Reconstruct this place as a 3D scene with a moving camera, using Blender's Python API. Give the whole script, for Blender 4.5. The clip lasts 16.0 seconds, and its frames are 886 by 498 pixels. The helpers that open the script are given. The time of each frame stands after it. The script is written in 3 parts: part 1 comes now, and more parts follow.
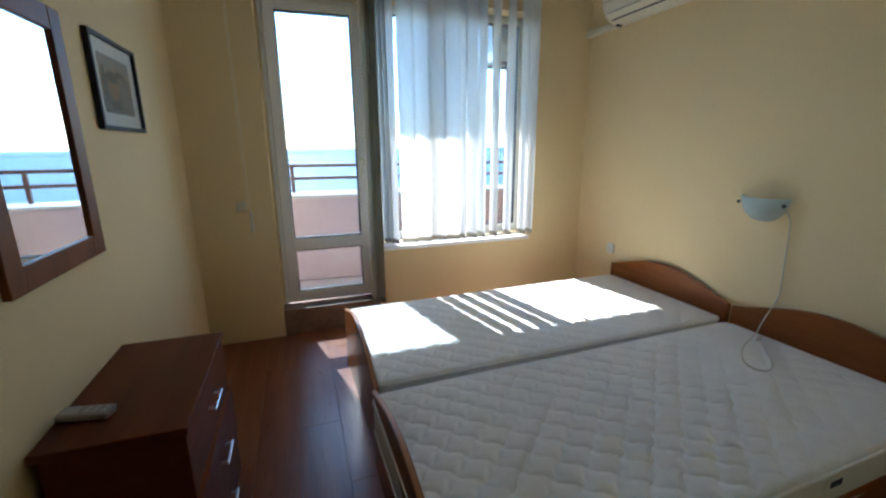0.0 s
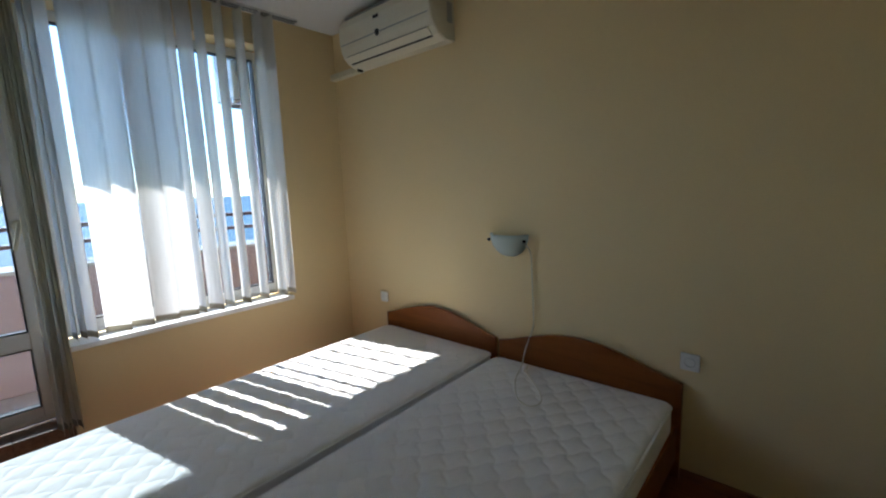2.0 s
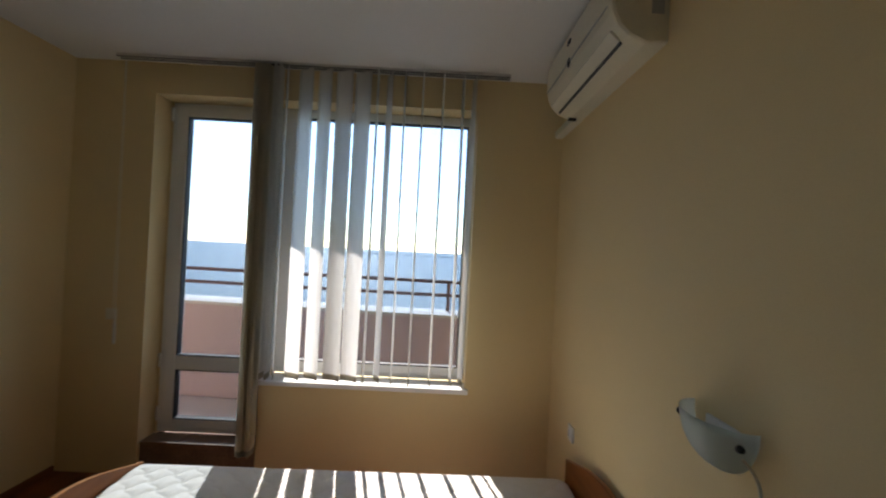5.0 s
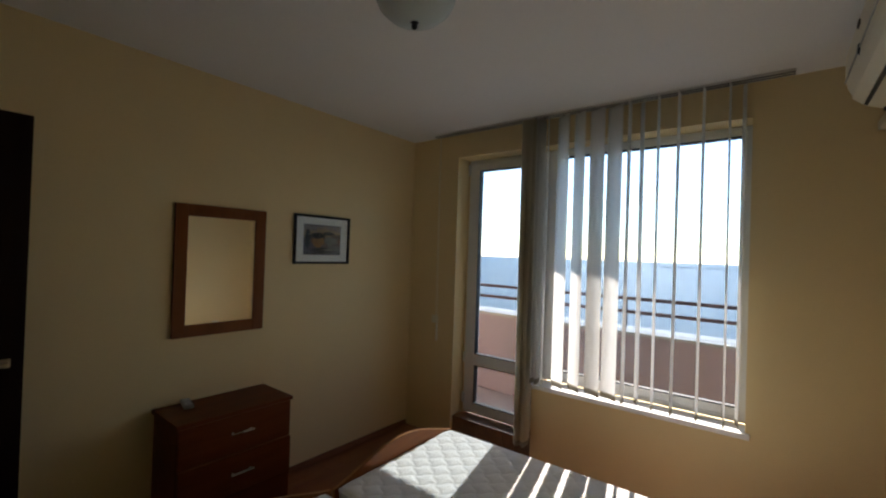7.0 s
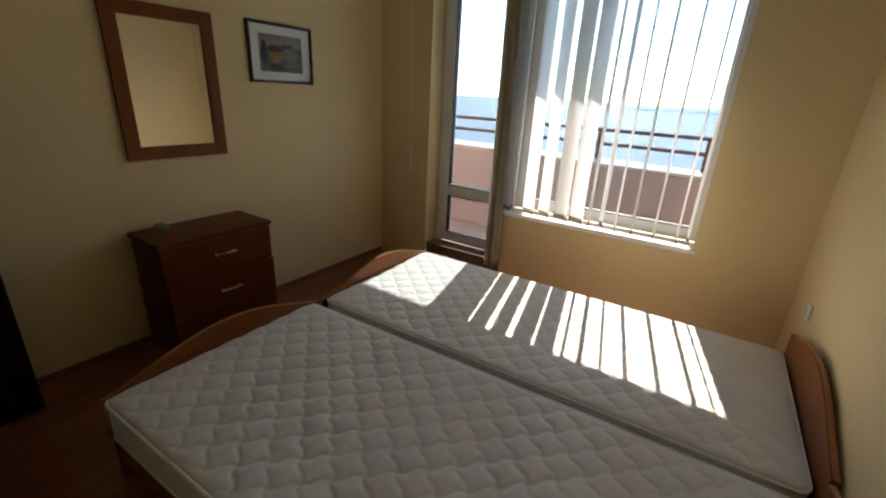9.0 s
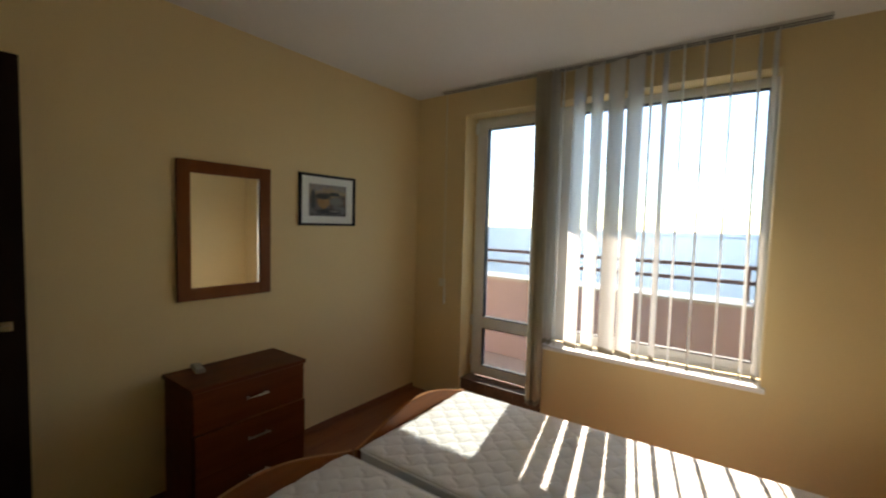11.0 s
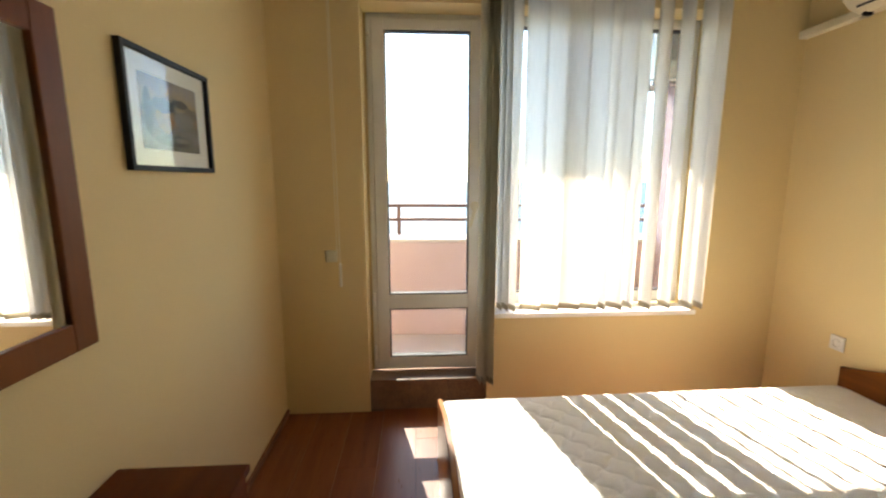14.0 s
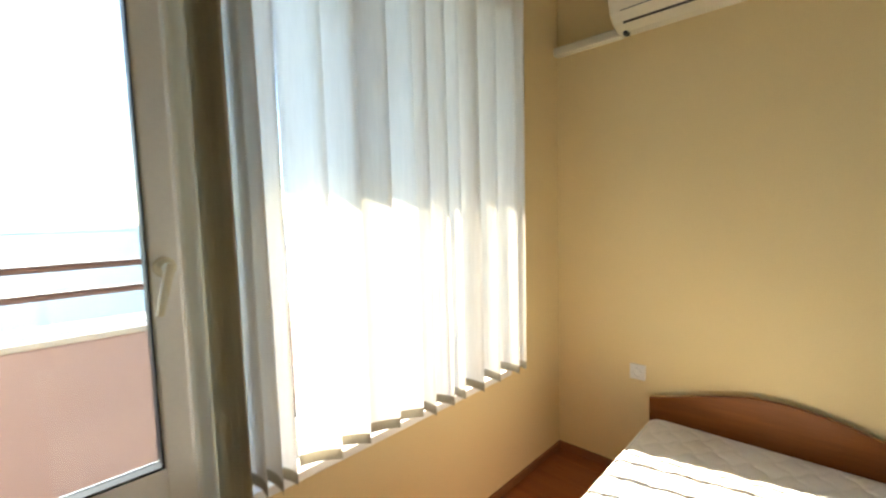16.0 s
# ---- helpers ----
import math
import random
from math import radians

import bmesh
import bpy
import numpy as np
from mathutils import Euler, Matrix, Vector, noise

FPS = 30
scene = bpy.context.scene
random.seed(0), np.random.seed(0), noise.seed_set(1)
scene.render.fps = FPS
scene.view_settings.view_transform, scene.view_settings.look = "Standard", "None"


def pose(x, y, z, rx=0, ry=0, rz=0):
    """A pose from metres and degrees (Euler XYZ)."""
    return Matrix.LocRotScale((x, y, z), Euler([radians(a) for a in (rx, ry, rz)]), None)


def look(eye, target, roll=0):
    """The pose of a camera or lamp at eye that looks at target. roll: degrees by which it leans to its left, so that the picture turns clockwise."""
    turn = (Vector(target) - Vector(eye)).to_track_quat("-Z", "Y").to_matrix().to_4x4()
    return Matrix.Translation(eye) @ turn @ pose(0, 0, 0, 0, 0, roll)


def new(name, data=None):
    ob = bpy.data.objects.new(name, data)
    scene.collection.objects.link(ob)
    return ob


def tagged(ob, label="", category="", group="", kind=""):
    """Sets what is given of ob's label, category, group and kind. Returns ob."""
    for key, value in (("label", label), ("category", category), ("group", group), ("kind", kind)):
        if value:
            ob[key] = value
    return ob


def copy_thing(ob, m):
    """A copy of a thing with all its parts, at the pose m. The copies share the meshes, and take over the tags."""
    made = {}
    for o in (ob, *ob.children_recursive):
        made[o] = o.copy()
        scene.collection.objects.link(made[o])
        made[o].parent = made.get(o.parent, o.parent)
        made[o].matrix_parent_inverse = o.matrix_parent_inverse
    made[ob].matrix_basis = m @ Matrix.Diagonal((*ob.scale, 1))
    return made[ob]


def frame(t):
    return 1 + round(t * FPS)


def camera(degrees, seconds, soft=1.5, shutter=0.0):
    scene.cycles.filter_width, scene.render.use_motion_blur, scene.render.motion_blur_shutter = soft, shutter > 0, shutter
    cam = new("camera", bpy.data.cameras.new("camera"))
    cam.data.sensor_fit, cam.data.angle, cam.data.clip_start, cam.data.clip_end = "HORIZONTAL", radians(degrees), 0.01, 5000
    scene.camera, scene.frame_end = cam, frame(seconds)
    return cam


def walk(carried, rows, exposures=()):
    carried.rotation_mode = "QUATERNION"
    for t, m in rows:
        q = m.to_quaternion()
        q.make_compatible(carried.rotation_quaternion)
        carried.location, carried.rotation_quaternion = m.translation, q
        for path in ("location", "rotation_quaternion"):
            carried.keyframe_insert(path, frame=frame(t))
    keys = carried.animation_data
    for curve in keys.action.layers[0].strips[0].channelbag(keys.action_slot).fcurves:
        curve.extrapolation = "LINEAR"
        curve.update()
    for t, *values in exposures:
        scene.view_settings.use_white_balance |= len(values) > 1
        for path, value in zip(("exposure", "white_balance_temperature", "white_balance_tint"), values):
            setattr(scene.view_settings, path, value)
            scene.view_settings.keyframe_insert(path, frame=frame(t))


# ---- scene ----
cam = camera(92.6, 16.0, soft=2.1, shutter=0.2)
PATH = [
    (0, (0.66, -3.114, 1.359), (1.289, -1.276, 0.884), -0.5),
    (0.5, (0.718, -3.122, 1.395), (1.447, -1.267, 1.227), -0.0),
    (1, (0.735, -3.087, 1.371), (1.628, -1.301, 1.268), 1.2),
    (1.5, (0.852, -2.964, 1.338), (2.148, -1.455, 1.124), -1.5),
    (2, (0.977, -2.866, 1.36), (2.448, -1.542, 1.067), -2.2),
    (2.5, (1.183, -2.847, 1.374), (2.605, -1.449, 1.221), -1.2),
    (3, (1.428, -2.83, 1.402), (2.814, -1.393, 1.286), -0.5),
    (5.3, (2.337, -2.56, 1.456), (2.092, -0.575, 1.467), 2.4),
    (5.5, (2.375, -2.539, 1.462), (1.965, -0.582, 1.475), 1.9),
    (6, (2.501, -2.619, 1.505), (1.666, -0.801, 1.513), 2.8),
    (6.5, (2.595, -2.723, 1.523), (1.491, -1.056, 1.465), 1.5),
    (7, (2.574, -2.836, 1.533), (1.342, -1.26, 1.553), 1.9),
    (7.5, (2.539, -2.88, 1.487), (1.285, -1.351, 1.186), 2.5),
    (8, (2.492, -2.865, 1.406), (1.409, -1.365, 0.647), 3.9),
    (8.2, (2.487, -2.85, 1.384), (1.47, -1.372, 0.499), 3.7),
    (10.3, (2.554, -2.861, 1.509), (1.578, -1.119, 1.389), 2.3),
    (10.5, (2.529, -2.873, 1.508), (1.558, -1.126, 1.429), 2.0),
    (11, (2.394, -2.867, 1.462), (1.215, -1.256, 1.343), 1.5),
    (11.5, (2.163, -2.853, 1.499), (0.62, -1.593, 1.322), 0.1),
    (12, (1.885, -2.758, 1.436), (0.328, -1.521, 1.225), 2.8),
    (12.5, (1.546, -2.717, 1.42), (0.301, -1.178, 1.133), 1.4),
    (13, (1.208, -2.645, 1.396), (0.23, -0.92, 1.13), 1.1),
    (13.5, (0.951, -2.56, 1.4), (0.459, -0.639, 1.143), 0.7),
    (14, (0.789, -2.425, 1.402), (0.911, -0.455, 1.079), 0.0),
    (14.5, (0.773, -2.148, 1.368), (1.103, -0.188, 1.153), -0.2),
    (15, (0.751, -1.814, 1.344), (1.299, 0.105, 1.218), 1.5),
    (15.5, (0.724, -1.469, 1.329), (1.724, 0.253, 1.142), -0.7),
    (16, (0.847, -1.176, 1.364), (2.282, 0.208, 1.201), -1.6),
]

EXPOSURES = [(0, 3.5, 5750, 8), (1.5, 2.97, 5850, 9), (3, 2.7, 6150, 13), (5.5, 2.29, 6850, 15), (8, 2.53, 6900, 15),
             (10.5, 3.17, 7850, 17), (11, 2.97, 7800, 15), (11.5, 2.79, 7750, 13), (12, 2.99, 8000, 15), (12.5, 3.35, 8250, 17),
             (13.5, 3.84, 8450, 15), (14.5, 3.94, 8600, 16), (15.5, 3.89, 8350, 13), (16, 3.85, 7950, 10)]
walk(cam, [(t, look(eye, target, roll)) for t, eye, target, roll in PATH], EXPOSURES)

# ---- light: sun and sky through the balcony door and window ----
SUN_WAY = Vector((0.223, -1.0, -0.91)).normalized()
SUN_UP = math.asin(-SUN_WAY.z)
world = bpy.data.worlds.new("sky")
scene.world = world
world.use_nodes = True
wn = world.node_tree
sky = wn.nodes.new("ShaderNodeTexSky")
sky.sky_type = "NISHITA"
sky.sun_disc = False
sky.sun_elevation = SUN_UP
sky.sun_rotation = math.atan2(-SUN_WAY.x, -SUN_WAY.y)
sky.air_density, sky.dust_density, sky.ozone_density = 1.0, 0.3, 2.0
wn.links.new(sky.outputs[0], wn.nodes["Background"].inputs[0])
wn.nodes["Background"].inputs[1].default_value = 0.15
sun = new("sun", bpy.data.lights.new("sun", "SUN"))
sun.data.energy, sun.data.angle, sun.data.color = 2.0, radians(0.5), (1.0, 0.96, 0.90)
sun.rotation_mode = "QUATERNION"
sun.rotation_quaternion = SUN_WAY.to_track_quat("-Z", "Y")
sun.location = (0, 8, 8)

# ---- plan ----
W, D, H = 3.0, -3.36, 2.52          # right wall, back wall, ceiling
OX0, OX1, OZ = 0.494, 2.47, 2.33    # opening of door and window
SX, SZ = 1.21, 0.615                # where the window's breast wall starts, its height
STEP = 0.192
FY = 0.15                           # inner face of the frames


# ---- materials ----
def nodes_of(m):
    m.use_nodes = True
    t = m.node_tree
    return t, t.nodes["Principled BSDF"]


def surface(name, colour, rough=0.5, vary=0.06, scale=3.0, grain=60.0, bump=0.05, metal=0.0, stretch=(1, 1, 1),
            coat=0.0, rand=0.0, spec=0.5, rough_vary=0.08):
    """A painted or natural surface: base colour with coarse and fine variation, uneven gloss and fine relief."""
    m = bpy.data.materials.new(name)
    t, p = nodes_of(m)
    nn, ln = t.nodes.new, t.links.new
    co = nn("ShaderNodeTexCoord")
    mp = nn("ShaderNodeMapping")
    mp.inputs["Scale"].default_value = stretch
    ln(co.outputs["Object"], mp.inputs[0])
    big, fine = nn("ShaderNodeTexNoise"), nn("ShaderNodeTexNoise")
    big.inputs["Scale"].default_value, big.inputs["Detail"].default_value = scale, 4
    fine.inputs["Scale"].default_value, fine.inputs["Detail"].default_value = grain, 5
    ln(mp.outputs[0], big.inputs["Vector"]), ln(mp.outputs[0], fine.inputs["Vector"])
    add = nn("ShaderNodeMath")
    add.operation = "ADD"
    ln(big.outputs["Fac"], add.inputs[0]), ln(fine.outputs["Fac"], add.inputs[1])
    total = add
    if rand:
        info, mul = nn("ShaderNodeObjectInfo"), nn("ShaderNodeMath")
        mul.operation = "MULTIPLY_ADD"
        mul.inputs[1].default_value = rand
        ln(info.outputs["Random"], mul.inputs[0]), ln(add.outputs[0], mul.inputs[2])
        total = mul
    rng = nn("ShaderNodeMapRange")
    rng.inputs["From Min"].default_value, rng.inputs["From Max"].default_value = 0.5, 1.5 + rand
    rng.inputs["To Min"].default_value, rng.inputs["To Max"].default_value = 1 - 2 * vary, 1 + 2 * vary
    ln(total.outputs[0], rng.inputs["Value"])
    mix = nn("ShaderNodeMix")
    mix.data_type, mix.blend_type = "RGBA", "MULTIPLY"
    mix.inputs["Factor"].default_value = 1
    mix.inputs["A"].default_value = (*colour, 1)
    ln(rng.outputs[0], mix.inputs["B"])
    ln(mix.outputs["Result"], p.inputs["Base Color"])
    rr = nn("ShaderNodeMapRange")
    rr.inputs["To Min"].default_value, rr.inputs["To Max"].default_value = max(0.02, rough - rough_vary), min(1, rough + rough_vary)
    ln(big.outputs["Fac"], rr.inputs["Value"]), ln(rr.outputs[0], p.inputs["Roughness"])
    p.inputs["Metallic"].default_value = metal
    p.inputs["Coat Weight"].default_value = coat
    p.inputs["Specular IOR Level"].default_value = spec
    if bump:
        b = nn("ShaderNodeBump")
        b.inputs["Strength"].default_value, b.inputs["Distance"].default_value = bump, 0.01
        ln(fine.outputs["Fac"], b.inputs["Height"]), ln(b.outputs[0], p.inputs["Normal"])
    return m


def wood(name, dark, light, rough, along=1, rand=0.35, bump=0.03, spec=0.5):
    """Wood or its printed foil, with the grain along one axis."""
    m = bpy.data.materials.new(name)
    t, p = nodes_of(m)
    nn, ln = t.nodes.new, t.links.new
    co, mp = nn("ShaderNodeTexCoord"), nn("ShaderNodeMapping")
    mp.inputs["Scale"].default_value = [1.2 if i == along else 14 for i in range(3)]
    info = nn("ShaderNodeObjectInfo")
    off = nn("ShaderNodeVectorMath")
    off.operation = "SCALE"
    off.inputs[0].default_value = (7, 11, 5)
    ln(info.outputs["Random"], off.inputs["Scale"])
    ln(off.outputs[0], mp.inputs["Location"])
    ln(co.outputs["Object"], mp.inputs[0])
    a, b = nn("ShaderNodeTexNoise"), nn("ShaderNodeTexNoise")
    a.inputs["Scale"].default_value, a.inputs["Detail"].default_value, a.inputs["Distortion"].default_value = 1.3, 5, 0.6
    b.inputs["Scale"].default_value, b.inputs["Detail"].default_value = 9, 6
    ln(mp.outputs[0], a.inputs["Vector"]), ln(mp.outputs[0], b.inputs["Vector"])
    mul = nn("ShaderNodeMath")
    mul.operation = "MULTIPLY_ADD"
    mul.inputs[1].default_value = rand
    ln(info.outputs["Random"], mul.inputs[0]), ln(a.outputs["Fac"], mul.inputs[2])
    add = nn("ShaderNodeMath")
    add.operation = "MULTIPLY_ADD"
    add.inputs[1].default_value = 0.35
    ln(b.outputs["Fac"], add.inputs[0]), ln(mul.outputs[0], add.inputs[2])
    ramp = nn("ShaderNodeMapRange")
    ramp.inputs["From Min"].default_value, ramp.inputs["From Max"].default_value = 0.4, 1.0 + rand
    ln(add.outputs[0], ramp.inputs["Value"])
    mix = nn("ShaderNodeMix")
    mix.data_type = "RGBA"
    mix.inputs["A"].default_value, mix.inputs["B"].default_value = (*dark, 1), (*light, 1)
    ln(ramp.outputs[0], mix.inputs["Factor"]), ln(mix.outputs["Result"], p.inputs["Base Color"])
    rr = nn("ShaderNodeMapRange")
    rr.inputs["To Min"].default_value, rr.inputs["To Max"].default_value = rough - 0.06, rough + 0.08
    ln(b.outputs["Fac"], rr.inputs["Value"]), ln(rr.outputs[0], p.inputs["Roughness"])
    p.inputs["Specular IOR Level"].default_value = spec
    bp = nn("ShaderNodeBump")
    bp.inputs["Strength"].default_value, bp.inputs["Distance"].default_value = bump, 0.005
    ln(b.outputs["Fac"], bp.inputs["Height"]), ln(bp.outputs[0], p.inputs["Normal"])
    return m


def cloth(name, colour, through_light, sheer=0.0, vary=0.05):
    """Thin woven fabric that lets some light through."""
    m = bpy.data.materials.new(name)
    t, p = nodes_of(m)
    nn, ln = t.nodes.new, t.links.new
    co, mp, n1 = nn("ShaderNodeTexCoord"), nn("ShaderNodeMapping"), nn("ShaderNodeTexNoise")
    mp.inputs["Scale"].default_value = (1, 1, 0.06)
    ln(co.outputs["Object"], mp.inputs[0]), ln(mp.outputs[0], n1.inputs["Vector"])
    n1.inputs["Scale"].default_value, n1.inputs["Detail"].default_value = 160, 3
    rng = nn("ShaderNodeMapRange")
    rng.inputs["To Min"].default_value, rng.inputs["To Max"].default_value = 1 - 2 * vary, 1 + vary
    ln(n1.outputs["Fac"], rng.inputs["Value"])
    mix = nn("ShaderNodeMix")
    mix.data_type, mix.blend_type = "RGBA", "MULTIPLY"
    mix.inputs["Factor"].default_value = 1
    mix.inputs["A"].default_value = (*colour, 1)
    ln(rng.outputs[0], mix.inputs["B"]), ln(mix.outputs["Result"], p.inputs["Base Color"])
    p.inputs["Roughness"].default_value, p.inputs["Specular IOR Level"].default_value = 0.9, 0.1
    tr, ms = nn("ShaderNodeBsdfTranslucent"), nn("ShaderNodeMixShader")
    ln(mix.outputs["Result"], tr.inputs["Color"])
    ms.inputs[0].default_value = through_light
    ln(p.outputs[0], ms.inputs[1]), ln(tr.outputs[0], ms.inputs[2])
    holes, open_weave = nn("ShaderNodeBsdfTransparent"), nn("ShaderNodeMixShader")
    open_weave.inputs[0].default_value = sheer
    ln(ms.outputs[0], open_weave.inputs[1]), ln(holes.outputs[0], open_weave.inputs[2])
    ln(open_weave.outputs[0], t.nodes["Material Output"].inputs[0])
    return m


def pane_glass(name, tint=(0.97, 0.985, 0.98)):
    m = bpy.data.materials.new(name)
    m.use_nodes = True
    t = m.node_tree
    nn, ln = t.nodes.new, t.links.new
    clear, gloss, ms, fr = nn("ShaderNodeBsdfTransparent"), nn("ShaderNodeBsdfGlossy"), nn("ShaderNodeMixShader"), nn("ShaderNodeLayerWeight")
    power, lift = nn("ShaderNodeMath"), nn("ShaderNodeMath")
    power.operation, lift.operation = "POWER", "MULTIPLY_ADD"
    power.inputs[1].default_value = 5
    lift.inputs[1].default_value, lift.inputs[2].default_value = 0.9, 0.016
    clear.inputs[0].default_value = (*tint, 1)
    gloss.inputs["Roughness"].default_value = 0.02
    fr.inputs[0].default_value = 0.5
    ln(fr.outputs["Facing"], power.inputs[0]), ln(power.outputs[0], lift.inputs[0])
    ln(lift.outputs[0], ms.inputs[0]), ln(clear.outputs[0], ms.inputs[1]), ln(gloss.outputs[0], ms.inputs[2])
    ln(ms.outputs[0], t.nodes["Material Output"].inputs[0])
    return m


PAINT = surface("cream_wall_paint", (0.79, 0.63, 0.352), 0.75, 0.025, 1.6, 220, 0.06, spec=0.25)
CEIL = surface("white_ceiling_paint", (0.80, 0.79, 0.77), 0.85, 0.02, 1.2, 180, 0.05, spec=0.2)
PVC = surface("white_pvc", (0.80, 0.80, 0.78), 0.32, 0.02, 4, 90, 0.01)
SEAL = surface("black_rubber_seal", (0.02, 0.02, 0.022), 0.6, 0.1, 8, 80, 0.02)
SILL = surface("white_sill", (0.82, 0.82, 0.80), 0.35, 0.02, 4, 60, 0.01)
STONE = surface("brown_stone_tile", (0.20, 0.125, 0.085), 0.38, 0.28, 9, 70, 0.05, rand=0.3)
GROUT = surface("dark_grout", (0.14, 0.10, 0.08), 0.9, 0.1, 20, 200, 0.1)
FLOOR = wood("red_brown_laminate", (0.16, 0.042, 0.016), (0.34, 0.115, 0.042), 0.29, 1, 0.35, 0.02)
UNDER = surface("dark_joint", (0.06, 0.025, 0.015), 0.7, 0.1, 20, 200, 0.02)
SKIRT = wood("red_brown_skirting", (0.20, 0.075, 0.03), (0.32, 0.13, 0.055), 0.38, 1)
CHERRY = wood("cherry_foil", (0.165, 0.046, 0.010), (0.295, 0.098, 0.021), 0.36, 1, 0.15, spec=0.2)
# cherry foil darkened for the chest: the shade of its corner is in the colour
CHEST = wood("shaded_cherry_foil", (0.100, 0.022, 0.005), (0.175, 0.044, 0.010), 0.42, 1, 0.15, spec=0.16)
CHERRY_Z = wood("cherry_foil_upright", (0.150, 0.042, 0.010), (0.245, 0.078, 0.017), 0.38, 2, 0.15, spec=0.2)
EDGE = wood("light_cherry_edge", (0.36, 0.15, 0.055), (0.50, 0.23, 0.09), 0.32, 1, 0.1)
DOORWOOD = wood("dark_wenge_door", (0.010, 0.004, 0.003), (0.019, 0.007, 0.005), 0.55, 2, 0.1, spec=0.12)
ALU = surface("pale_aluminium_rail", (0.70, 0.69, 0.66), 0.45, 0.04, 8, 120, 0.01)
STEEL = surface("brushed_steel", (0.62, 0.61, 0.58), 0.28, 0.05, 10, 300, 0.02, metal=1.0)
BRASS = surface("satin_brass", (0.42, 0.34, 0.22), 0.3, 0.05, 10, 300, 0.02, metal=1.0)
TICKING = surface("white_quilted_ticking", (0.85, 0.83, 0.79), 0.85, 0.035, 5, 320, 0.25, spec=0.15)
PIPING = surface("white_piping", (0.88, 0.87, 0.84), 0.8, 0.03, 5, 300, 0.1, spec=0.2)
SLAT = cloth("cream_blind_fabric", (0.88, 0.87, 0.84), 0.52, 0.02)
# blind fabric warmed and more translucent, making up for light lost in the stack
PACK = cloth("brightened_pack_fabric", (0.90, 0.85, 0.73), 0.6)
HEM = cloth("beige_blind_hem", (0.44, 0.41, 0.33), 0.06)
PLASTIC = surface("ivory_plastic", (0.76, 0.71, 0.56), 0.4, 0.03, 5, 80, 0.01)
WHITE = surface("white_plastic", (0.80, 0.79, 0.76), 0.35, 0.02, 6, 90, 0.01)
GREY = surface("grey_plastic", (0.42, 0.42, 0.40), 0.45, 0.04, 8, 90, 0.01)
# whitish remote, darkened: its shadow side is put into the base colour
REMOTE = surface("shaded_remote_plastic", (0.28, 0.27, 0.25), 0.5, 0.06, 10, 120, 0.02)
# darker than the white socket: shade of the round recess painted in
SHADE_GREY = surface("shaded_socket_plastic", (0.20, 0.20, 0.19), 0.5, 0.05, 8, 90, 0.01)
NAVY = surface("navy_printed_cloth", (0.03, 0.04, 0.10), 0.8, 0.1, 20, 200, 0.02)
CORD = surface("yellowed_white_cord", (0.66, 0.62, 0.52), 0.45, 0.05, 8, 90, 0.01)
BLACK = surface("black_plastic", (0.015, 0.015, 0.016), 0.4, 0.1, 8, 80, 0.01)
BLACKWOOD = surface("black_picture_frame", (0.012, 0.011, 0.010), 0.5, 0.15, 6, 60, 0.02, spec=0.25)
MATBOARD = surface("white_mat_board", (0.88, 0.87, 0.84), 0.8, 0.02, 6, 200, 0.03)
STUCCO = surface("salmon_stucco", (0.60, 0.43, 0.43), 0.9, 0.05, 2.5, 120, 0.35, spec=0.2)
CAP = surface("pale_parapet_cap", (0.72, 0.66, 0.60), 0.7, 0.05, 3, 90, 0.1)
TERRACE = surface("pale_terrace_tile", (0.54, 0.45, 0.43), 0.55, 0.08, 3, 60, 0.05, rand=0.2)
RAIL = surface("brown_painted_steel", (0.16, 0.075, 0.06), 0.4, 0.1, 8, 120, 0.03)
GLASS = pane_glass("window_glass", (0.55, 0.61, 0.65))
DOOR_GLASS = pane_glass("door_glass", (0.56, 0.61, 0.64))
PICTURE_GLASS = pane_glass("picture_glass")


def plain(name, fn):
    m = bpy.data.materials.new(name)
    t, p = nodes_of(m)
    fn(t, p)
    return m


def mirror_nodes(t, p):
    p.inputs["Base Color"].default_value = (0.90, 0.92, 0.91, 1)
    p.inputs["Metallic"].default_value = 1
    p.inputs["Roughness"].default_value = 0.015


def frosted_nodes(t, p):
    p.inputs["Base Color"].default_value = (0.78, 0.84, 0.83, 1)
    p.inputs["Roughness"].default_value = 0.22
    tr, ms = t.nodes.new("ShaderNodeBsdfTranslucent"), t.nodes.new("ShaderNodeMixShader")
    tr.inputs[0].default_value = (0.82, 0.89, 0.88, 1)
    ms.inputs[0].default_value = 0.45
    t.links.new(p.outputs[0], ms.inputs[1]), t.links.new(tr.outputs[0], ms.inputs[2])
    t.links.new(ms.outputs[0], t.nodes["Material Output"].inputs[0])


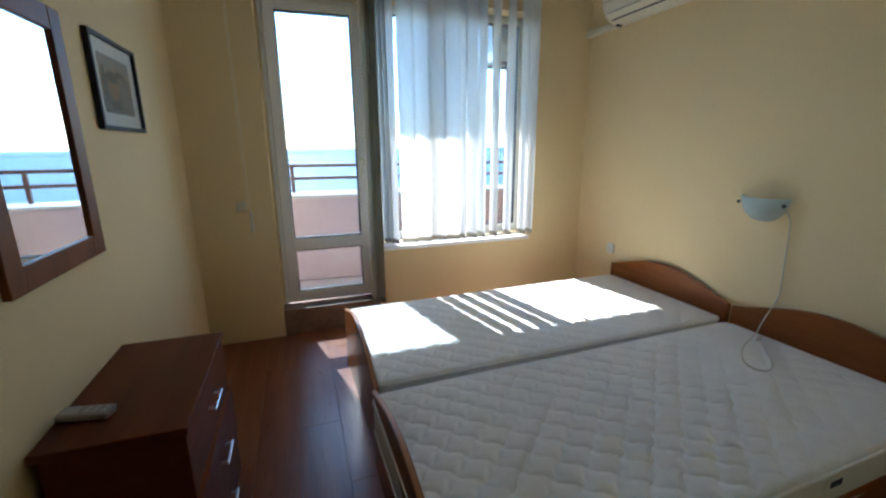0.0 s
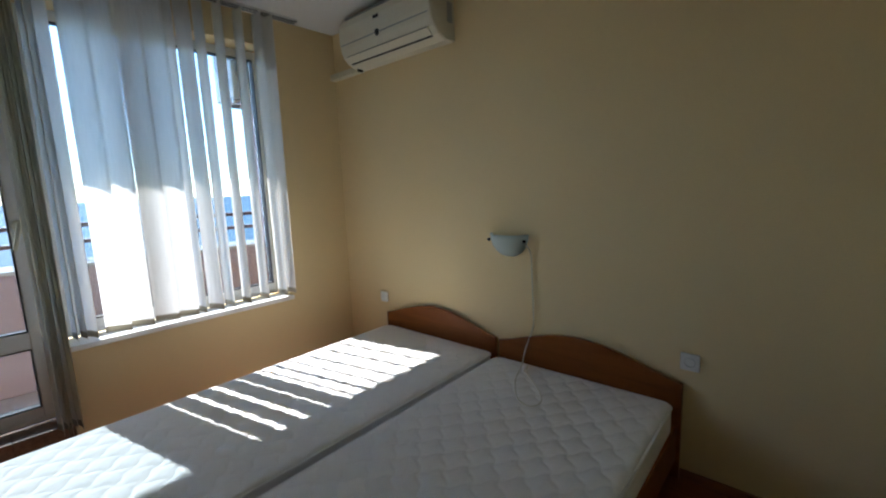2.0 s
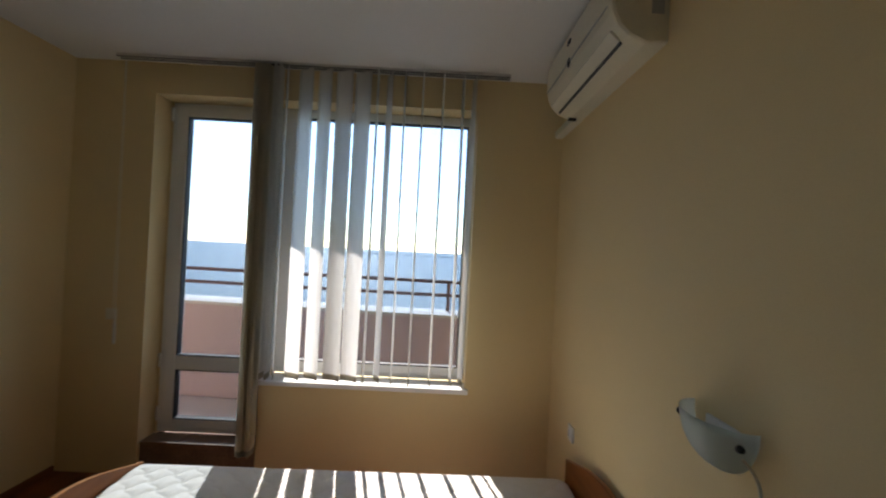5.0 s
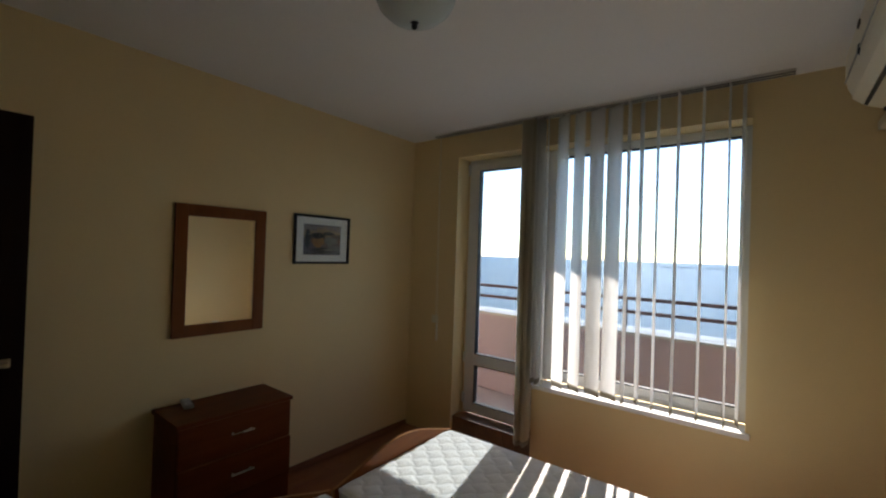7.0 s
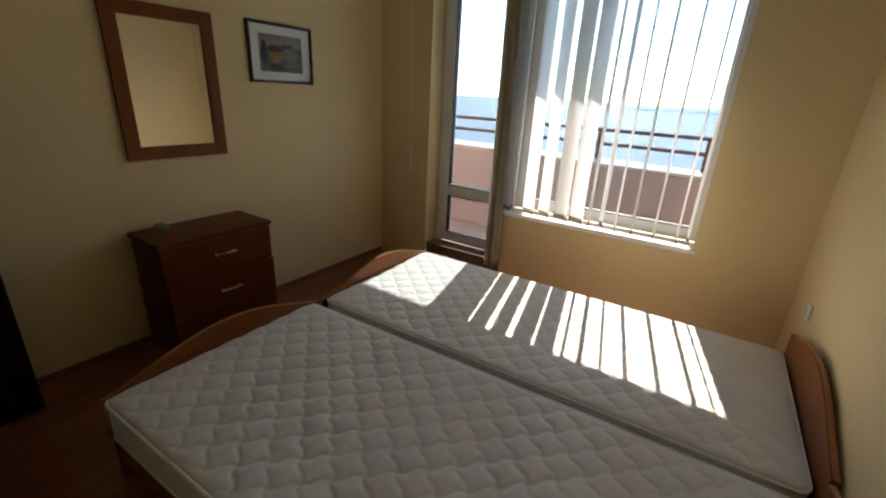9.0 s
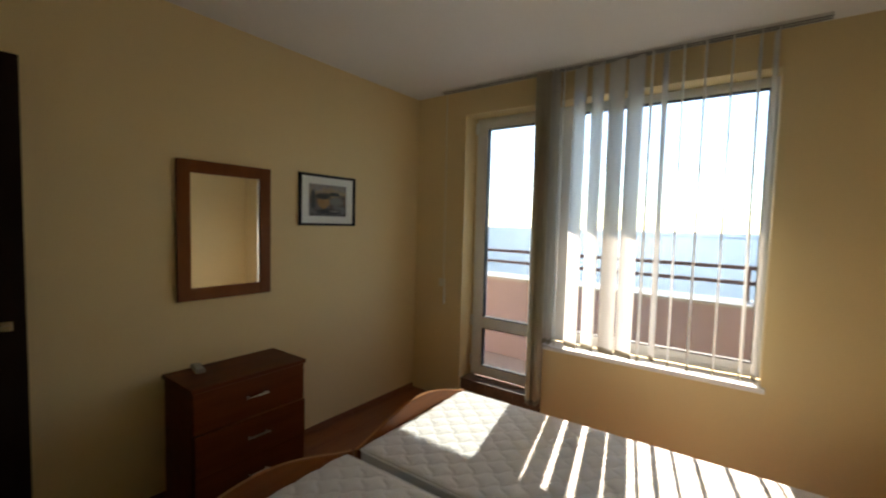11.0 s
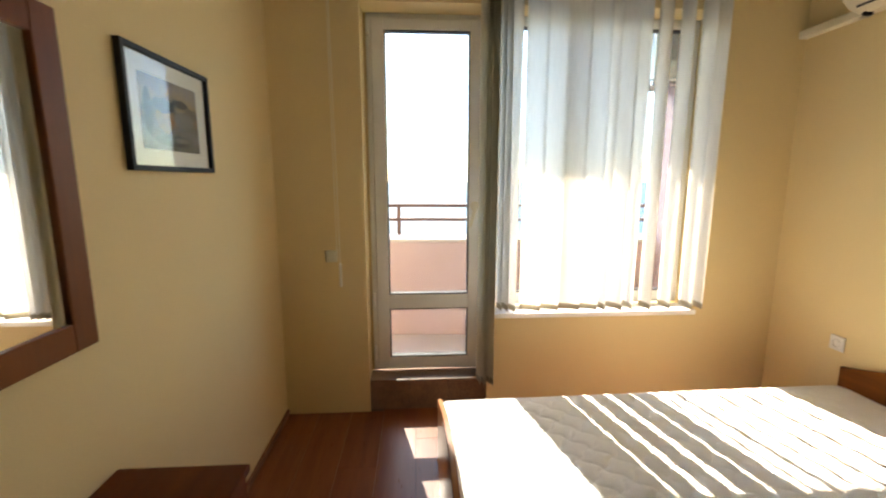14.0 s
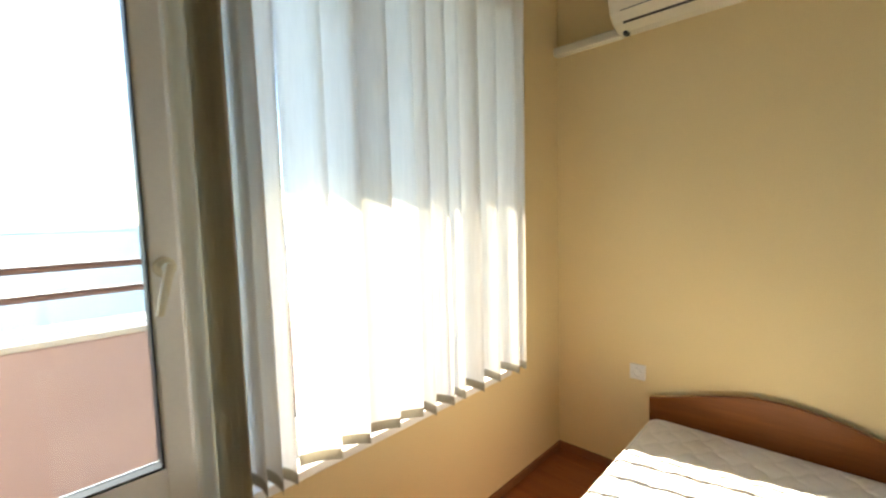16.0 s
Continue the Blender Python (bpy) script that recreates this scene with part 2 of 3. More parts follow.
def sea_nodes(t, p):
    nn, ln = t.nodes.new, t.links.new
    p.inputs["Base Color"].default_value = (0.06, 0.12, 0.155, 1)
    p.inputs["Roughness"].default_value = 0.4
    p.inputs["Specular IOR Level"].default_value = 0.2
    p.inputs["IOR"].default_value = 1.33
    co, a, b, add, bp = nn("ShaderNodeTexCoord"), nn("ShaderNodeTexNoise"), nn("ShaderNodeTexNoise"), nn("ShaderNodeMath"), nn("ShaderNodeBump")
    a.inputs["Scale"].default_value, b.inputs["Scale"].default_value = 0.25, 1.6
    a.inputs["Detail"].default_value = b.inputs["Detail"].default_value = 6
    ln(co.outputs["Object"], a.inputs["Vector"]), ln(co.outputs["Object"], b.inputs["Vector"])
    ln(a.outputs["Fac"], add.inputs[0]), ln(b.outputs["Fac"], add.inputs[1])
    bp.inputs["Strength"].default_value, bp.inputs["Distance"].default_value = 0.6, 0.8
    ln(add.outputs[0], bp.inputs["Height"]), ln(bp.outputs[0], p.inputs["Normal"])


MIRROR = plain("mirror_silver", mirror_nodes)
FROST = plain("frosted_green_glass", frosted_nodes)
SEA = plain("sea_water", sea_nodes)
LAND = surface("hazy_far_land", (0.16, 0.20, 0.22), 1.0, 0.1, 0.01, 0.05, 0.0)


# ---- mesh helpers ----
def finish(name, bm, mat, smooth=False, parent=None, at=None):
    me = bpy.data.meshes.new(name)
    bm.normal_update()
    bm.to_mesh(me)
    bm.free()
    for m in mat if isinstance(mat, (list, tuple)) else (mat,):
        me.materials.append(m)
    if smooth:
        for f in me.polygons:
            f.use_smooth = True
    ob = new(name, me)
    if parent:
        ob.parent = parent
    if at is not None:
        ob.matrix_basis = at
    return ob


def add_box(bm, x0, x1, y0, y1, z0, z1, bevel=0.0, seg=2, mat=0):
    r = bmesh.ops.create_cube(bm, size=1)
    vs = r["verts"]
    for v in vs:
        v.co = Vector(((x0 + x1) / 2 + v.co.x * (x1 - x0), (y0 + y1) / 2 + v.co.y * (y1 - y0), (z0 + z1) / 2 + v.co.z * (z1 - z0)))
    faces = {f for v in vs for f in v.link_faces}
    for f in faces:
        f.material_index = mat
    if bevel:
        es = {e for v in vs for e in v.link_edges}
        out = bmesh.ops.bevel(bm, geom=list(es), offset=bevel, segments=seg, affect="EDGES", profile=0.5)
        for f in out["faces"]:
            f.material_index = mat
    return bm


def box(name, x0, x1, y0, y1, z0, z1, mat, bevel=0.0, parent=None, seg=2):
    return finish(name, add_box(bmesh.new(), x0, x1, y0, y1, z0, z1, bevel, seg), mat, False, parent)


def root(name, x, y, z, rz=0):
    e = new(name)
    e.empty_display_size = 0.1
    e.matrix_basis = pose(x, y, z, 0, 0, rz)
    return e


def lathe(bm, profile, n=32, axis="z", a0=0.0, a1=360.0):
    """Turns (radius, height) pairs about an upright axis."""
    full = abs(a1 - a0) >= 360
    rings = []
    steps = n if full else n + 1
    for k in range(steps):
        a = radians(a0 + (a1 - a0) * k / n)
        rings.append([bm.verts.new((r * math.cos(a), r * math.sin(a), z)) for r, z in profile])
    for k in range(n):
        p, q = rings[k], rings[(k + 1) % steps]
        for i in range(len(profile) - 1):
            try:
                bm.faces.new((p[i], q[i], q[i + 1], p[i + 1]))
            except ValueError:
                pass
    bmesh.ops.remove_doubles(bm, verts=bm.verts[:], dist=1e-5)
    return bm


def tube(name, points, radius, mat, parent=None, cyclic=False, res=6):
    cu = bpy.data.curves.new(name, "CURVE")
    cu.dimensions, cu.bevel_depth, cu.bevel_resolution, cu.use_fill_caps = "3D", radius, 3, True
    sp = cu.splines.new("NURBS")
    sp.points.add(len(points) - 1)
    for p, co in zip(sp.points, points):
        p.co = (*co, 1)
    sp.use_endpoint_u, sp.order_u, sp.resolution_u, sp.use_cyclic_u = True, 3, res, cyclic
    ob0 = bpy.data.objects.new(name, cu)
    me = bpy.data.meshes.new_from_object(ob0)
    bpy.data.objects.remove(ob0)
    me.materials.clear()
    me.materials.append(mat)
    for f in me.polygons:
        f.use_smooth = True
    ob = new(name, me)
    ob.parent = parent
    return ob


def rod(bm, x0, x1, y, z, r, n=12):
    """A round bar along x."""
    a = [[bm.verts.new((x, y + r * math.cos(k * math.tau / n), z + r * math.sin(k * math.tau / n))) for k in range(n)] for x in (x0, x1)]
    for k in range(n):
        bm.faces.new((a[0][k], a[0][(k + 1) % n], a[1][(k + 1) % n], a[1][k]))
    bm.faces.new(a[0]), bm.faces.new(a[1][::-1])


def structure(ob, label, category):
    return tagged(ob, label, category, kind="structure")


# ---- walls, floor, ceiling ----
T = 0.3
bm = bmesh.new()
add_box(bm, -0.2, OX0, 0, T, -0.1, H)
add_box(bm, OX1, W + 0.2, 0, T, -0.1, H)
add_box(bm, OX0, OX1, 0, T, OZ, H)
add_box(bm, SX, OX1, 0, T, -0.1, SZ - 0.03)
add_box(bm, OX0, 0.512, FY + 0.012, T, STEP, OZ)
structure(finish("wall_north", bm, PAINT), "cream painted wall with balcony door and window opening", "wall")
structure(box("wall_west", -0.2, 0, D - 0.2, 0, -0.1, H, PAINT), "plain cream painted side wall behind the chest", "wall")
structure(box("wall_east", W, W + 0.2, D - 0.2, 0, -0.1, H, PAINT), "plain cream painted wall behind the beds", "wall")
DX0, DX1, DZ = 0.16, 1.0, 2.06
bm = bmesh.new()
add_box(bm, 0, DX0, D - 0.15, D, -0.1, H)
add_box(bm, DX1, W, D - 0.15, D, -0.1, H)
add_box(bm, DX0, DX1, D - 0.15, D, DZ, H)
structure(finish("wall_south", bm, PAINT), "cream painted wall with an open doorway", "wall")
structure(box("ceiling", -0.2, W + 0.2, D - 1.8, T, H, H + 0.15, CEIL), "plain white painted ceiling", "ceiling")
# unseen hall, added so that the doorway opens into a closed dark box
bm = bmesh.new()
add_box(bm, -0.2, 0.0, D - 1.8, D - 0.2, -0.1, H)
add_box(bm, 1.6, 1.8, D - 1.8, D - 0.15, -0.1, H)
add_box(bm, 0.0, 1.6, D - 1.8, D - 1.6, -0.1, H)
structure(finish("wall_hall", bm, PAINT), "plain cream walls of an unseen hall, added to close the doorway", "wall")
floor = structure(box("floor", 0, W, D - 1.6, 0, -0.1, -0.008, UNDER), "glossy red-brown laminate plank floor", "floor")


def baseboard(name, x0, x1, y0, y1):
    bm = bmesh.new()
    add_box(bm, x0, x1, y0, y1, 0.0, 0.04, 0.004)
    structure(finish(name, bm, SKIRT), "narrow red-brown wooden baseboard", "baseboard")


baseboard("baseboard_west", 0.0, 0.014, D, -0.014)
baseboard("baseboard_east", W - 0.014, W, D, -0.014)
baseboard("baseboard_north", SX, W, -0.014, 0)

# door lining of the doorway
bm = bmesh.new()
add_box(bm, DX0 - 0.06, DX0, D - 0.16, D + 0.012, 0, DZ + 0.06, 0.003)
add_box(bm, DX1, DX1 + 0.06, D - 0.16, D + 0.012, 0, DZ + 0.06, 0.003)
add_box(bm, DX0, DX1, D - 0.16, D + 0.012, DZ, DZ + 0.06, 0.003)
structure(finish("trim", bm, DOORWOOD), "dark wooden lining of the doorway", "trim")

# ---- step under the balcony door ----
step = structure(box("step", OX0, SX, 0.03, T, -0.1, STEP - 0.014, GROUT), "brown stone tiled step under the balcony door", "step")

# ---- window sill ----
structure(finish("window_sill", add_box(bmesh.new(), SX - 0.005, OX1 + 0.02, -0.028, FY, SZ - 0.03, SZ, 0.004), SILL),
          "white window sill board below the blinds", "sill")


# ---- balcony door and window: white plastic profiles, rubber seals, panes ----
def casement(name, x0, x1, z0, z1, panes, label, category, glass, y0=FY, deep=0.07):
    """An opening leaf with its surrounding frame. panes: (x0, x1, z0, z1) of each glass."""
    r = structure(root(name, (x0 + x1) / 2, y0, z0), label, category)
    inv = Matrix.Translation((-(x0 + x1) / 2, -y0, -z0))
    f = bmesh.new()
    fw = 0.04
    add_box(f, x0, x0 + fw, y0, y0 + deep, z0, z1, 0.004)
    add_box(f, x1 - fw, x1, y0, y0 + deep, z0, z1, 0.004)
    add_box(f, x0 + fw, x1 - fw, y0, y0 + deep, z1 - fw, z1, 0.004)
    add_box(f, x0 + fw, x1 - fw, y0, y0 + deep, z0, z0 + fw, 0.004)
    ob = finish("frame", f, PVC, False, r)
    ob.data.transform(inv)
    xs0, xs1, zs0, zs1 = x0 + fw - 0.012, x1 - fw + 0.012, z0 + fw - 0.012, z1 - fw + 0.012
    s = bmesh.new()
    ya, yb = y0 - 0.014, y0 + deep - 0.012
    px0, px1 = panes[0][0], panes[0][1]
    add_box(s, xs0, px0, ya, yb, zs0, zs1, 0.006)
    add_box(s, px1, xs1, ya, yb, zs0, zs1, 0.006)
    zs = sorted([zs0, zs1] + [z for p in panes for z in p[2:]])
    for k in range(0, len(zs), 2):
        add_box(s, px0 - 0.004, px1 + 0.004, ya + 0.002, yb, zs[k], zs[k + 1], 0.006)
    ob = finish("sash", s, PVC, False, r)
    ob.data.transform(inv)
    for a, b, c, d in panes:
        g = bmesh.new()
        w = 0.007
        ym = y0 + 0.022
        add_box(g, a - 0.001, a + w, ym - 0.03, ym + 0.012, c, d)
        add_box(g, b - w, b + 0.001, ym - 0.03, ym + 0.012, c, d)
        add_box(g, a + w, b - w, ym - 0.03, ym + 0.012, c - 0.001, c + w)
        add_box(g, a + w, b - w, ym - 0.03, ym + 0.012, d - w, d + 0.001)
        ob = finish("seal", g, SEAL, False, r)
        ob.data.transform(inv)
        ob = finish("pane", add_box(bmesh.new(), a + w, b - w, ym, ym + 0.006, c + w, d - w), glass, False, r)
        ob.data.transform(inv)
        ob.visible_shadow = glass is DOOR_GLASS
    return r


bdoor = casement("door_1", 0.51, 1.205, STEP + 0.01, OZ - 0.003, [(0.614, 1.104, 0.288, 0.606), (0.614, 1.104, 0.697, 2.236)],
                 "white plastic balcony door with two glass panes", "balcony door", DOOR_GLASS)
win = casement("window_1", 1.215, OX1 - 0.002, SZ + 0.004, OZ - 0.003, [(1.315, 2.425, 0.70, 2.268)],
               "white plastic window with one large pane", "window", GLASS)
structure(box("trim_mullion", 1.2045, 1.2155, FY + 0.006, FY + 0.066, STEP, OZ, PVC), "white plastic joint between balcony door and window", "trim")
# lever on the balcony door
h = bmesh.new()
lathe(h, [(0, 0.016), (0.022, 0.015), (0.027, 0.010), (0.028, 0.0), (0, 0)], 24)
lathe(h, [(0.010, 0.012), (0.010, 0.05), (0.013, 0.056), (0, 0.060)], 16)
bmesh.ops.transform(h, matrix=pose(1.138, FY - 0.012, 1.245, 90, 0, 0), verts=h.verts[:])
lever = bmesh.new()
add_box(lever, -0.012, 0.012, -0.008, 0.008, -0.125, 0.014, 0.006, 3)
for v in lever.verts:
    v.co.x *= 1 + 2.2 * v.co.z
bmesh.ops.transform(lever, matrix=pose(1.138, FY - 0.066, 1.245, 0, 14, 0), verts=lever.verts[:])
lever_mesh = bpy.data.meshes.new("lever")
lever.to_mesh(lever_mesh)
lever.free()
h.from_mesh(lever_mesh)
bpy.data.meshes.remove(lever_mesh)
ob = finish("handle", h, PLASTIC, False, bdoor)
ob.data.transform(Matrix.Translation((-(0.51 + 1.205) / 2, -FY, -(STEP + 0.01))))
hg = bmesh.new()
for z in (0.28, 0.62, 2.2):
    add_box(hg, 0.512, 0.528, FY - 0.03, FY - 0.008, z, z + 0.09, 0.004)
ob = finish("hinge", hg, PVC, False, bdoor)
ob.data.transform(Matrix.Translation((-(0.51 + 1.205) / 2, -FY, -(STEP + 0.01))))


# ---- vertical blind ----
def slat_mesh(z0, z1, width=0.120, belly=0.010, cols=7):
    b = bmesh.new()
    rows = []
    for z in (z0, z0 + 0.034, z0 + 0.0345, (z0 + z1) / 2, z1 - 0.014, z1):
        row = []
        w = width * (0.8 if z == z1 else 1.0)
        for k in range(cols):
            u = k / (cols - 1) - 0.5
            row.append(b.verts.new((u * w, belly * (1 - 4 * u * u) - belly / 2, z)))
        rows.append(row)
    for i in range(len(rows) - 1):
        for k in range(cols - 1):
            f = b.faces.new((rows[i][k], rows[i][k + 1], rows[i + 1][k + 1], rows[i + 1][k]))
            f.material_index = 1 if i == 0 else 0
    ext = bmesh.ops.solidify(b, geom=b.faces[:], thickness=0.0008)
    return b


BY, BZ = -0.085, 2.496
blind = tagged(root("vertical_blind", 1.48, BY, BZ),
               "cream fabric vertical blind, slats half open, partly gathered", "blind")
rb = bmesh.new()
add_box(rb, 0.32, 2.645, BY - 0.024, BY + 0.024, 2.508, H, 0.003)
add_box(rb, 0.32, 2.645, BY - 0.024, BY - 0.010, 2.500, 2.5085, 0.002)
add_box(rb, 0.32, 2.645, BY + 0.010, BY + 0.024, 2.500, 2.5085, 0.002)
ob = finish("head_rail", rb, ALU, False, blind)
ob.data.transform(Matrix.Translation((-1.48, -BY, -BZ)))
slots = bmesh.new()
add_box(slots, 0.325, 2.64, BY - 0.0105, BY + 0.0105, 2.5065, 2.5078)
for y in (BY - 0.0255, BY + 0.0105):
    add_box(slots, 0.322, 2.643, y - 0.001, y + 0.0035, 2.4990, 2.5025)
ob = finish("rail_slot", slots, BLACK, False, blind)
ob.data.transform(Matrix.Translation((-1.48, -BY, -BZ)))
short = finish("slat", slat_mesh(0.655 - BZ, 0.004), [SLAT, HEM], True, blind)
long_ = finish("slat", slat_mesh(0.20 - BZ, 0.004), [PACK, HEM], True, blind)
SHORT = [(1.262, 86), (1.290, 84), (1.325, 66), (1.437, 30), (1.55, 35), (1.665, 24), (1.775, 27), (1.862, 84), (1.935, 66),
         (2.022, 83), (2.130, 86), (2.252, 87), (2.372, 86), (2.44, 80)]
LONG = [(1.150, 85), (1.163, 87), (1.176, 85), (1.189, 88), (1.202, 86), (1.215, 84), (1.228, 87)]


def hang(first, spots):
    for k, (x, a) in enumerate(spots):
        o = first if k == 0 else new("slat", first.data)
        o.parent = blind
        o.matrix_basis = pose(x - 1.48, 0.002 * math.sin(k * 2.3), 0, 0.15 * math.sin(k * 1.7), 0.2 * math.cos(k * 2.9), -a)


hang(short, SHORT), hang(long_, LONG)
tube("cord", [(0.345 - 1.48, 0.03, 0.02), (0.352 - 1.48, 0.032, -0.8), (0.356 - 1.48, 0.034, 0.86 - BZ)], 0.0016, WHITE, blind)
tube("cord", [(0.338 - 1.48, 0.03, 0.02), (0.338 - 1.48, 0.034, -0.8), (0.340 - 1.48, 0.034, 0.99 - BZ)], 0.0013, WHITE, blind)
ob = finish("cord_weight", lathe(bmesh.new(), [(0, 0.14), (0.006, 0.14), (0.008, 0.12), (0.009, 0.01), (0.006, 0.0), (0, 0)], 12), WHITE, True, blind,
            pose(0.356 - 1.48, 0.034, 0.80 - BZ))
# added pale plate in place of a smudged reflection on the wall
sw = tagged(root("light_switch", 0.30, -0.001, 0.97), "small pale plate standing in for a blurred reflection on the wall", "switch")
ob = finish("plate", add_box(bmesh.new(), -0.034, 0.034, -0.010, 0, -0.034, 0.034, 0.004), PLASTIC, False, sw)
ob = finish("inner_plate", add_box(bmesh.new(), -0.022, 0.022, -0.014, -0.009, -0.022, 0.022, 0.002), PLASTIC, False, sw)


# ---- beds ----
def arch_panel(name, width, z_end, z_mid, thick, mats, parent, at, z0=0.0):
    """An upright board with an arched top edge, across y."""
    b = bmesh.new()
    n = 28
    prof = [(-width / 2, z0), (width / 2, z0)]
    for k in range(n + 1):
        u = 1 - 2 * k / n
        prof.append((u * width / 2, z_end + (z_mid - z_end) * math.cos(u * math.pi / 2) ** 1.25))
    front = [b.verts.new((0, y, z)) for y, z in prof]
    back = [b.verts.new((thick, y, z)) for y, z in prof]
    b.faces.new(front), b.faces.new(back[::-1])
    m = len(prof)
    for k in range(m):
        f = b.faces.new((front[k], back[k], back[(k + 1) % m], front[(k + 1) % m]))
        f.material_index = 1
    bmesh.ops.recalc_face_normals(b, faces=b.faces[:])
    rim = [e for e in b.edges if all(v.co.x == e.verts[0].co.x for v in e.verts)]
    bmesh.ops.bevel(b, geom=rim, offset=0.003, segments=2, affect="EDGES")
    return finish(name, b, mats, False, parent, at)


def bed(cx, cy, rz):
    """Origin on the floor at the middle of the bed; the head is towards +x."""
    r = tagged(root("bed", cx, cy, 0, rz), "single bed with arched cherry wood headboard and footboard", "bed", "pair of single beds")
    L, B = 2.05, 0.965
    arch_panel("headboard", B, 0.455, 0.565, 0.022, [CHERRY, EDGE], r, pose(L / 2, 0, 0))
    arch_panel("footboard", B, 0.365, 0.475, 0.022, [CHERRY, EDGE], r, pose(-L / 2 - 0.022, 0, 0))
    for s in (-1, 1):
        y = s * (B / 2 - 0.025)
        finish("side_rail", add_box(bmesh.new(), -L / 2, L / 2, y - 0.011, y + 0.011, 0.09, 0.25, 0.003), CHERRY, False, r)
    b = bmesh.new()
    for k in range(14):
        x = -L / 2 + 0.08 + k * (L - 0.16) / 13
        add_box(b, x - 0.035, x + 0.035, -B / 2 + 0.036, B / 2 - 0.036, 0.18, 0.198, 0.002)
    finish("bed_slats", b, EDGE, False, r)
    return r


def mattress(cx, cy, rz, seed):
    """A sprung mattress, 2.0 by 0.91 m, quilted in wavy diamonds, with piped edges."""
    L, B, TH = 2.045, 0.928, 0.172
    r = tagged(root("mattress", cx, cy, 0.2, rz), "bare white quilted mattress lying on a single bed", "mattress", "pair of mattresses")
    nx, ny = 360, 170
    b = bmesh.new()
    rc = 0.048
    grid = []
    for i in range(nx + 1):
        row = []
        for j in range(ny + 1):
            u, v = 2 * i / nx - 1, 2 * j / ny - 1
            x, y = u * L / 2, v * B / 2
            ex, ey = L / 2 - abs(x), B / 2 - abs(y)
            if ex < rc and ey < rc:
                dx, dy = rc - ex, rc - ey
                m = max(dx, dy) / max(1e-6, math.hypot(dx, dy))
                x = math.copysign(L / 2 - rc + dx * m, x)
                y = math.copysign(B / 2 - rc + dy * m, y)
            e = min(ex, ey)
            edge = min(1.0, e / 0.03)
            qa, qc = (x * 0.92 + y) / 0.123, (x * 0.92 - y) / 0.123
            a = qa + 0.07 * math.sin(math.tau * qc)
            c = qc - 0.07 * math.sin(math.tau * qa)
            puff = (abs(math.sin(math.pi * a)) * abs(math.sin(math.pi * c))) ** 0.3
            soft = noise.noise(Vector((x * 2.5, y * 2.5, seed))) * 0.0015
            z = TH - 0.016 * (1 - math.sqrt(max(0, 1 - (1 - edge) ** 2))) + (0.0098 * puff - 0.0074) * edge + soft
            row.append(b.verts.new((x, y, z)))
        grid.append(row)
    for i in range(nx):
        for j in range(ny):
            b.faces.new((grid[i][j], grid[i + 1][j], grid[i + 1][j + 1], grid[i][j + 1]))
    ring = [grid[i][0] for i in range(nx)] + [grid[nx][j] for j in range(ny)] + [grid[i][ny] for i in range(nx, 0, -1)] + [grid[0][j] for j in range(ny, 0, -1)]
    prev = ring
    for z, k in ((TH - 0.026, 1.004), (TH * 0.5, 1.007), (0.02, 1.004), (0.0, 0.995)):
        cur = [b.verts.new((v.co.x * (1 + (k - 1) * 0.6), v.co.y * k, z)) for v in ring]
        for q in range(len(ring)):
            b.faces.new((prev[q], cur[q], cur[(q + 1) % len(ring)], prev[(q + 1) % len(ring)]))
        prev = cur
    b.faces.new(prev)
    bmesh.ops.recalc_face_normals(b, faces=b.faces[:])
    finish("cover", b, TICKING, True, r)
    loop = []
    for cxs, cys, a0 in ((1, 1, 0), (-1, 1, 90), (-1, -1, 180), (1, -1, 270)):
        for k in range(5):
            a = radians(a0 + k * 22.5)
            loop.append((cxs * (L / 2 - rc) + (rc + 0.003) * math.cos(a), cys * (B / 2 - rc) + (rc + 0.003) * math.sin(a), TH - 0.013))
    tube("piping", loop, 0.006, PIPING, r, True, 4)
    tube("piping", [(x, y, 0.02) for x, y, z in loop], 0.005, PIPING, r, True, 4)
    tag = finish("cloth_tag", add_box(bmesh.new(), 0.205, 0.305, -B / 2 - 0.0075, -B / 2 - 0.004, 0.095, 0.145), PIPING, False, r)
    finish("tag_print", add_box(bmesh.new(), 0.225, 0.285, -B / 2 - 0.0083, -B / 2 - 0.0074, 0.108, 0.132), NAVY, False, tag)
    return r


bed(1.935, -1.005, 1.0), mattress(1.922, -1.010, 1.0, 1.3)
bed(1.935, -1.990, 0.6), mattress(1.914, -1.994, 1.5, 7.9)


# ---- chest of drawers ----
chest = tagged(root("chest_of_drawers", 0.0, -1.688, 0), "cherry wood chest with three drawers against the wall", "chest of drawers")
CW = 0.61
b = bmesh.new()
for s in (-1, 1):
    add_box(b, 0.018, 0.318, s * (CW / 2 - 0.011) - 0.009, s * (CW / 2 - 0.011) + 0.009, 0, 0.636, 0.0015)
add_box(b, 0.018, 0.024, -CW / 2 + 0.02, CW / 2 - 0.02, 0.05, 0.636)
add_box(b, 0.024, 0.30, -CW / 2 + 0.02, CW / 2 - 0.02, 0.05, 0.066)
finish("body", b, CHEST, False, chest)
finish("top", add_box(bmesh.new(), 0.004, 0.34, -CW / 2 - 0.006, CW / 2 + 0.006, 0.636, 0.658, 0.003), CHEST, False, chest)
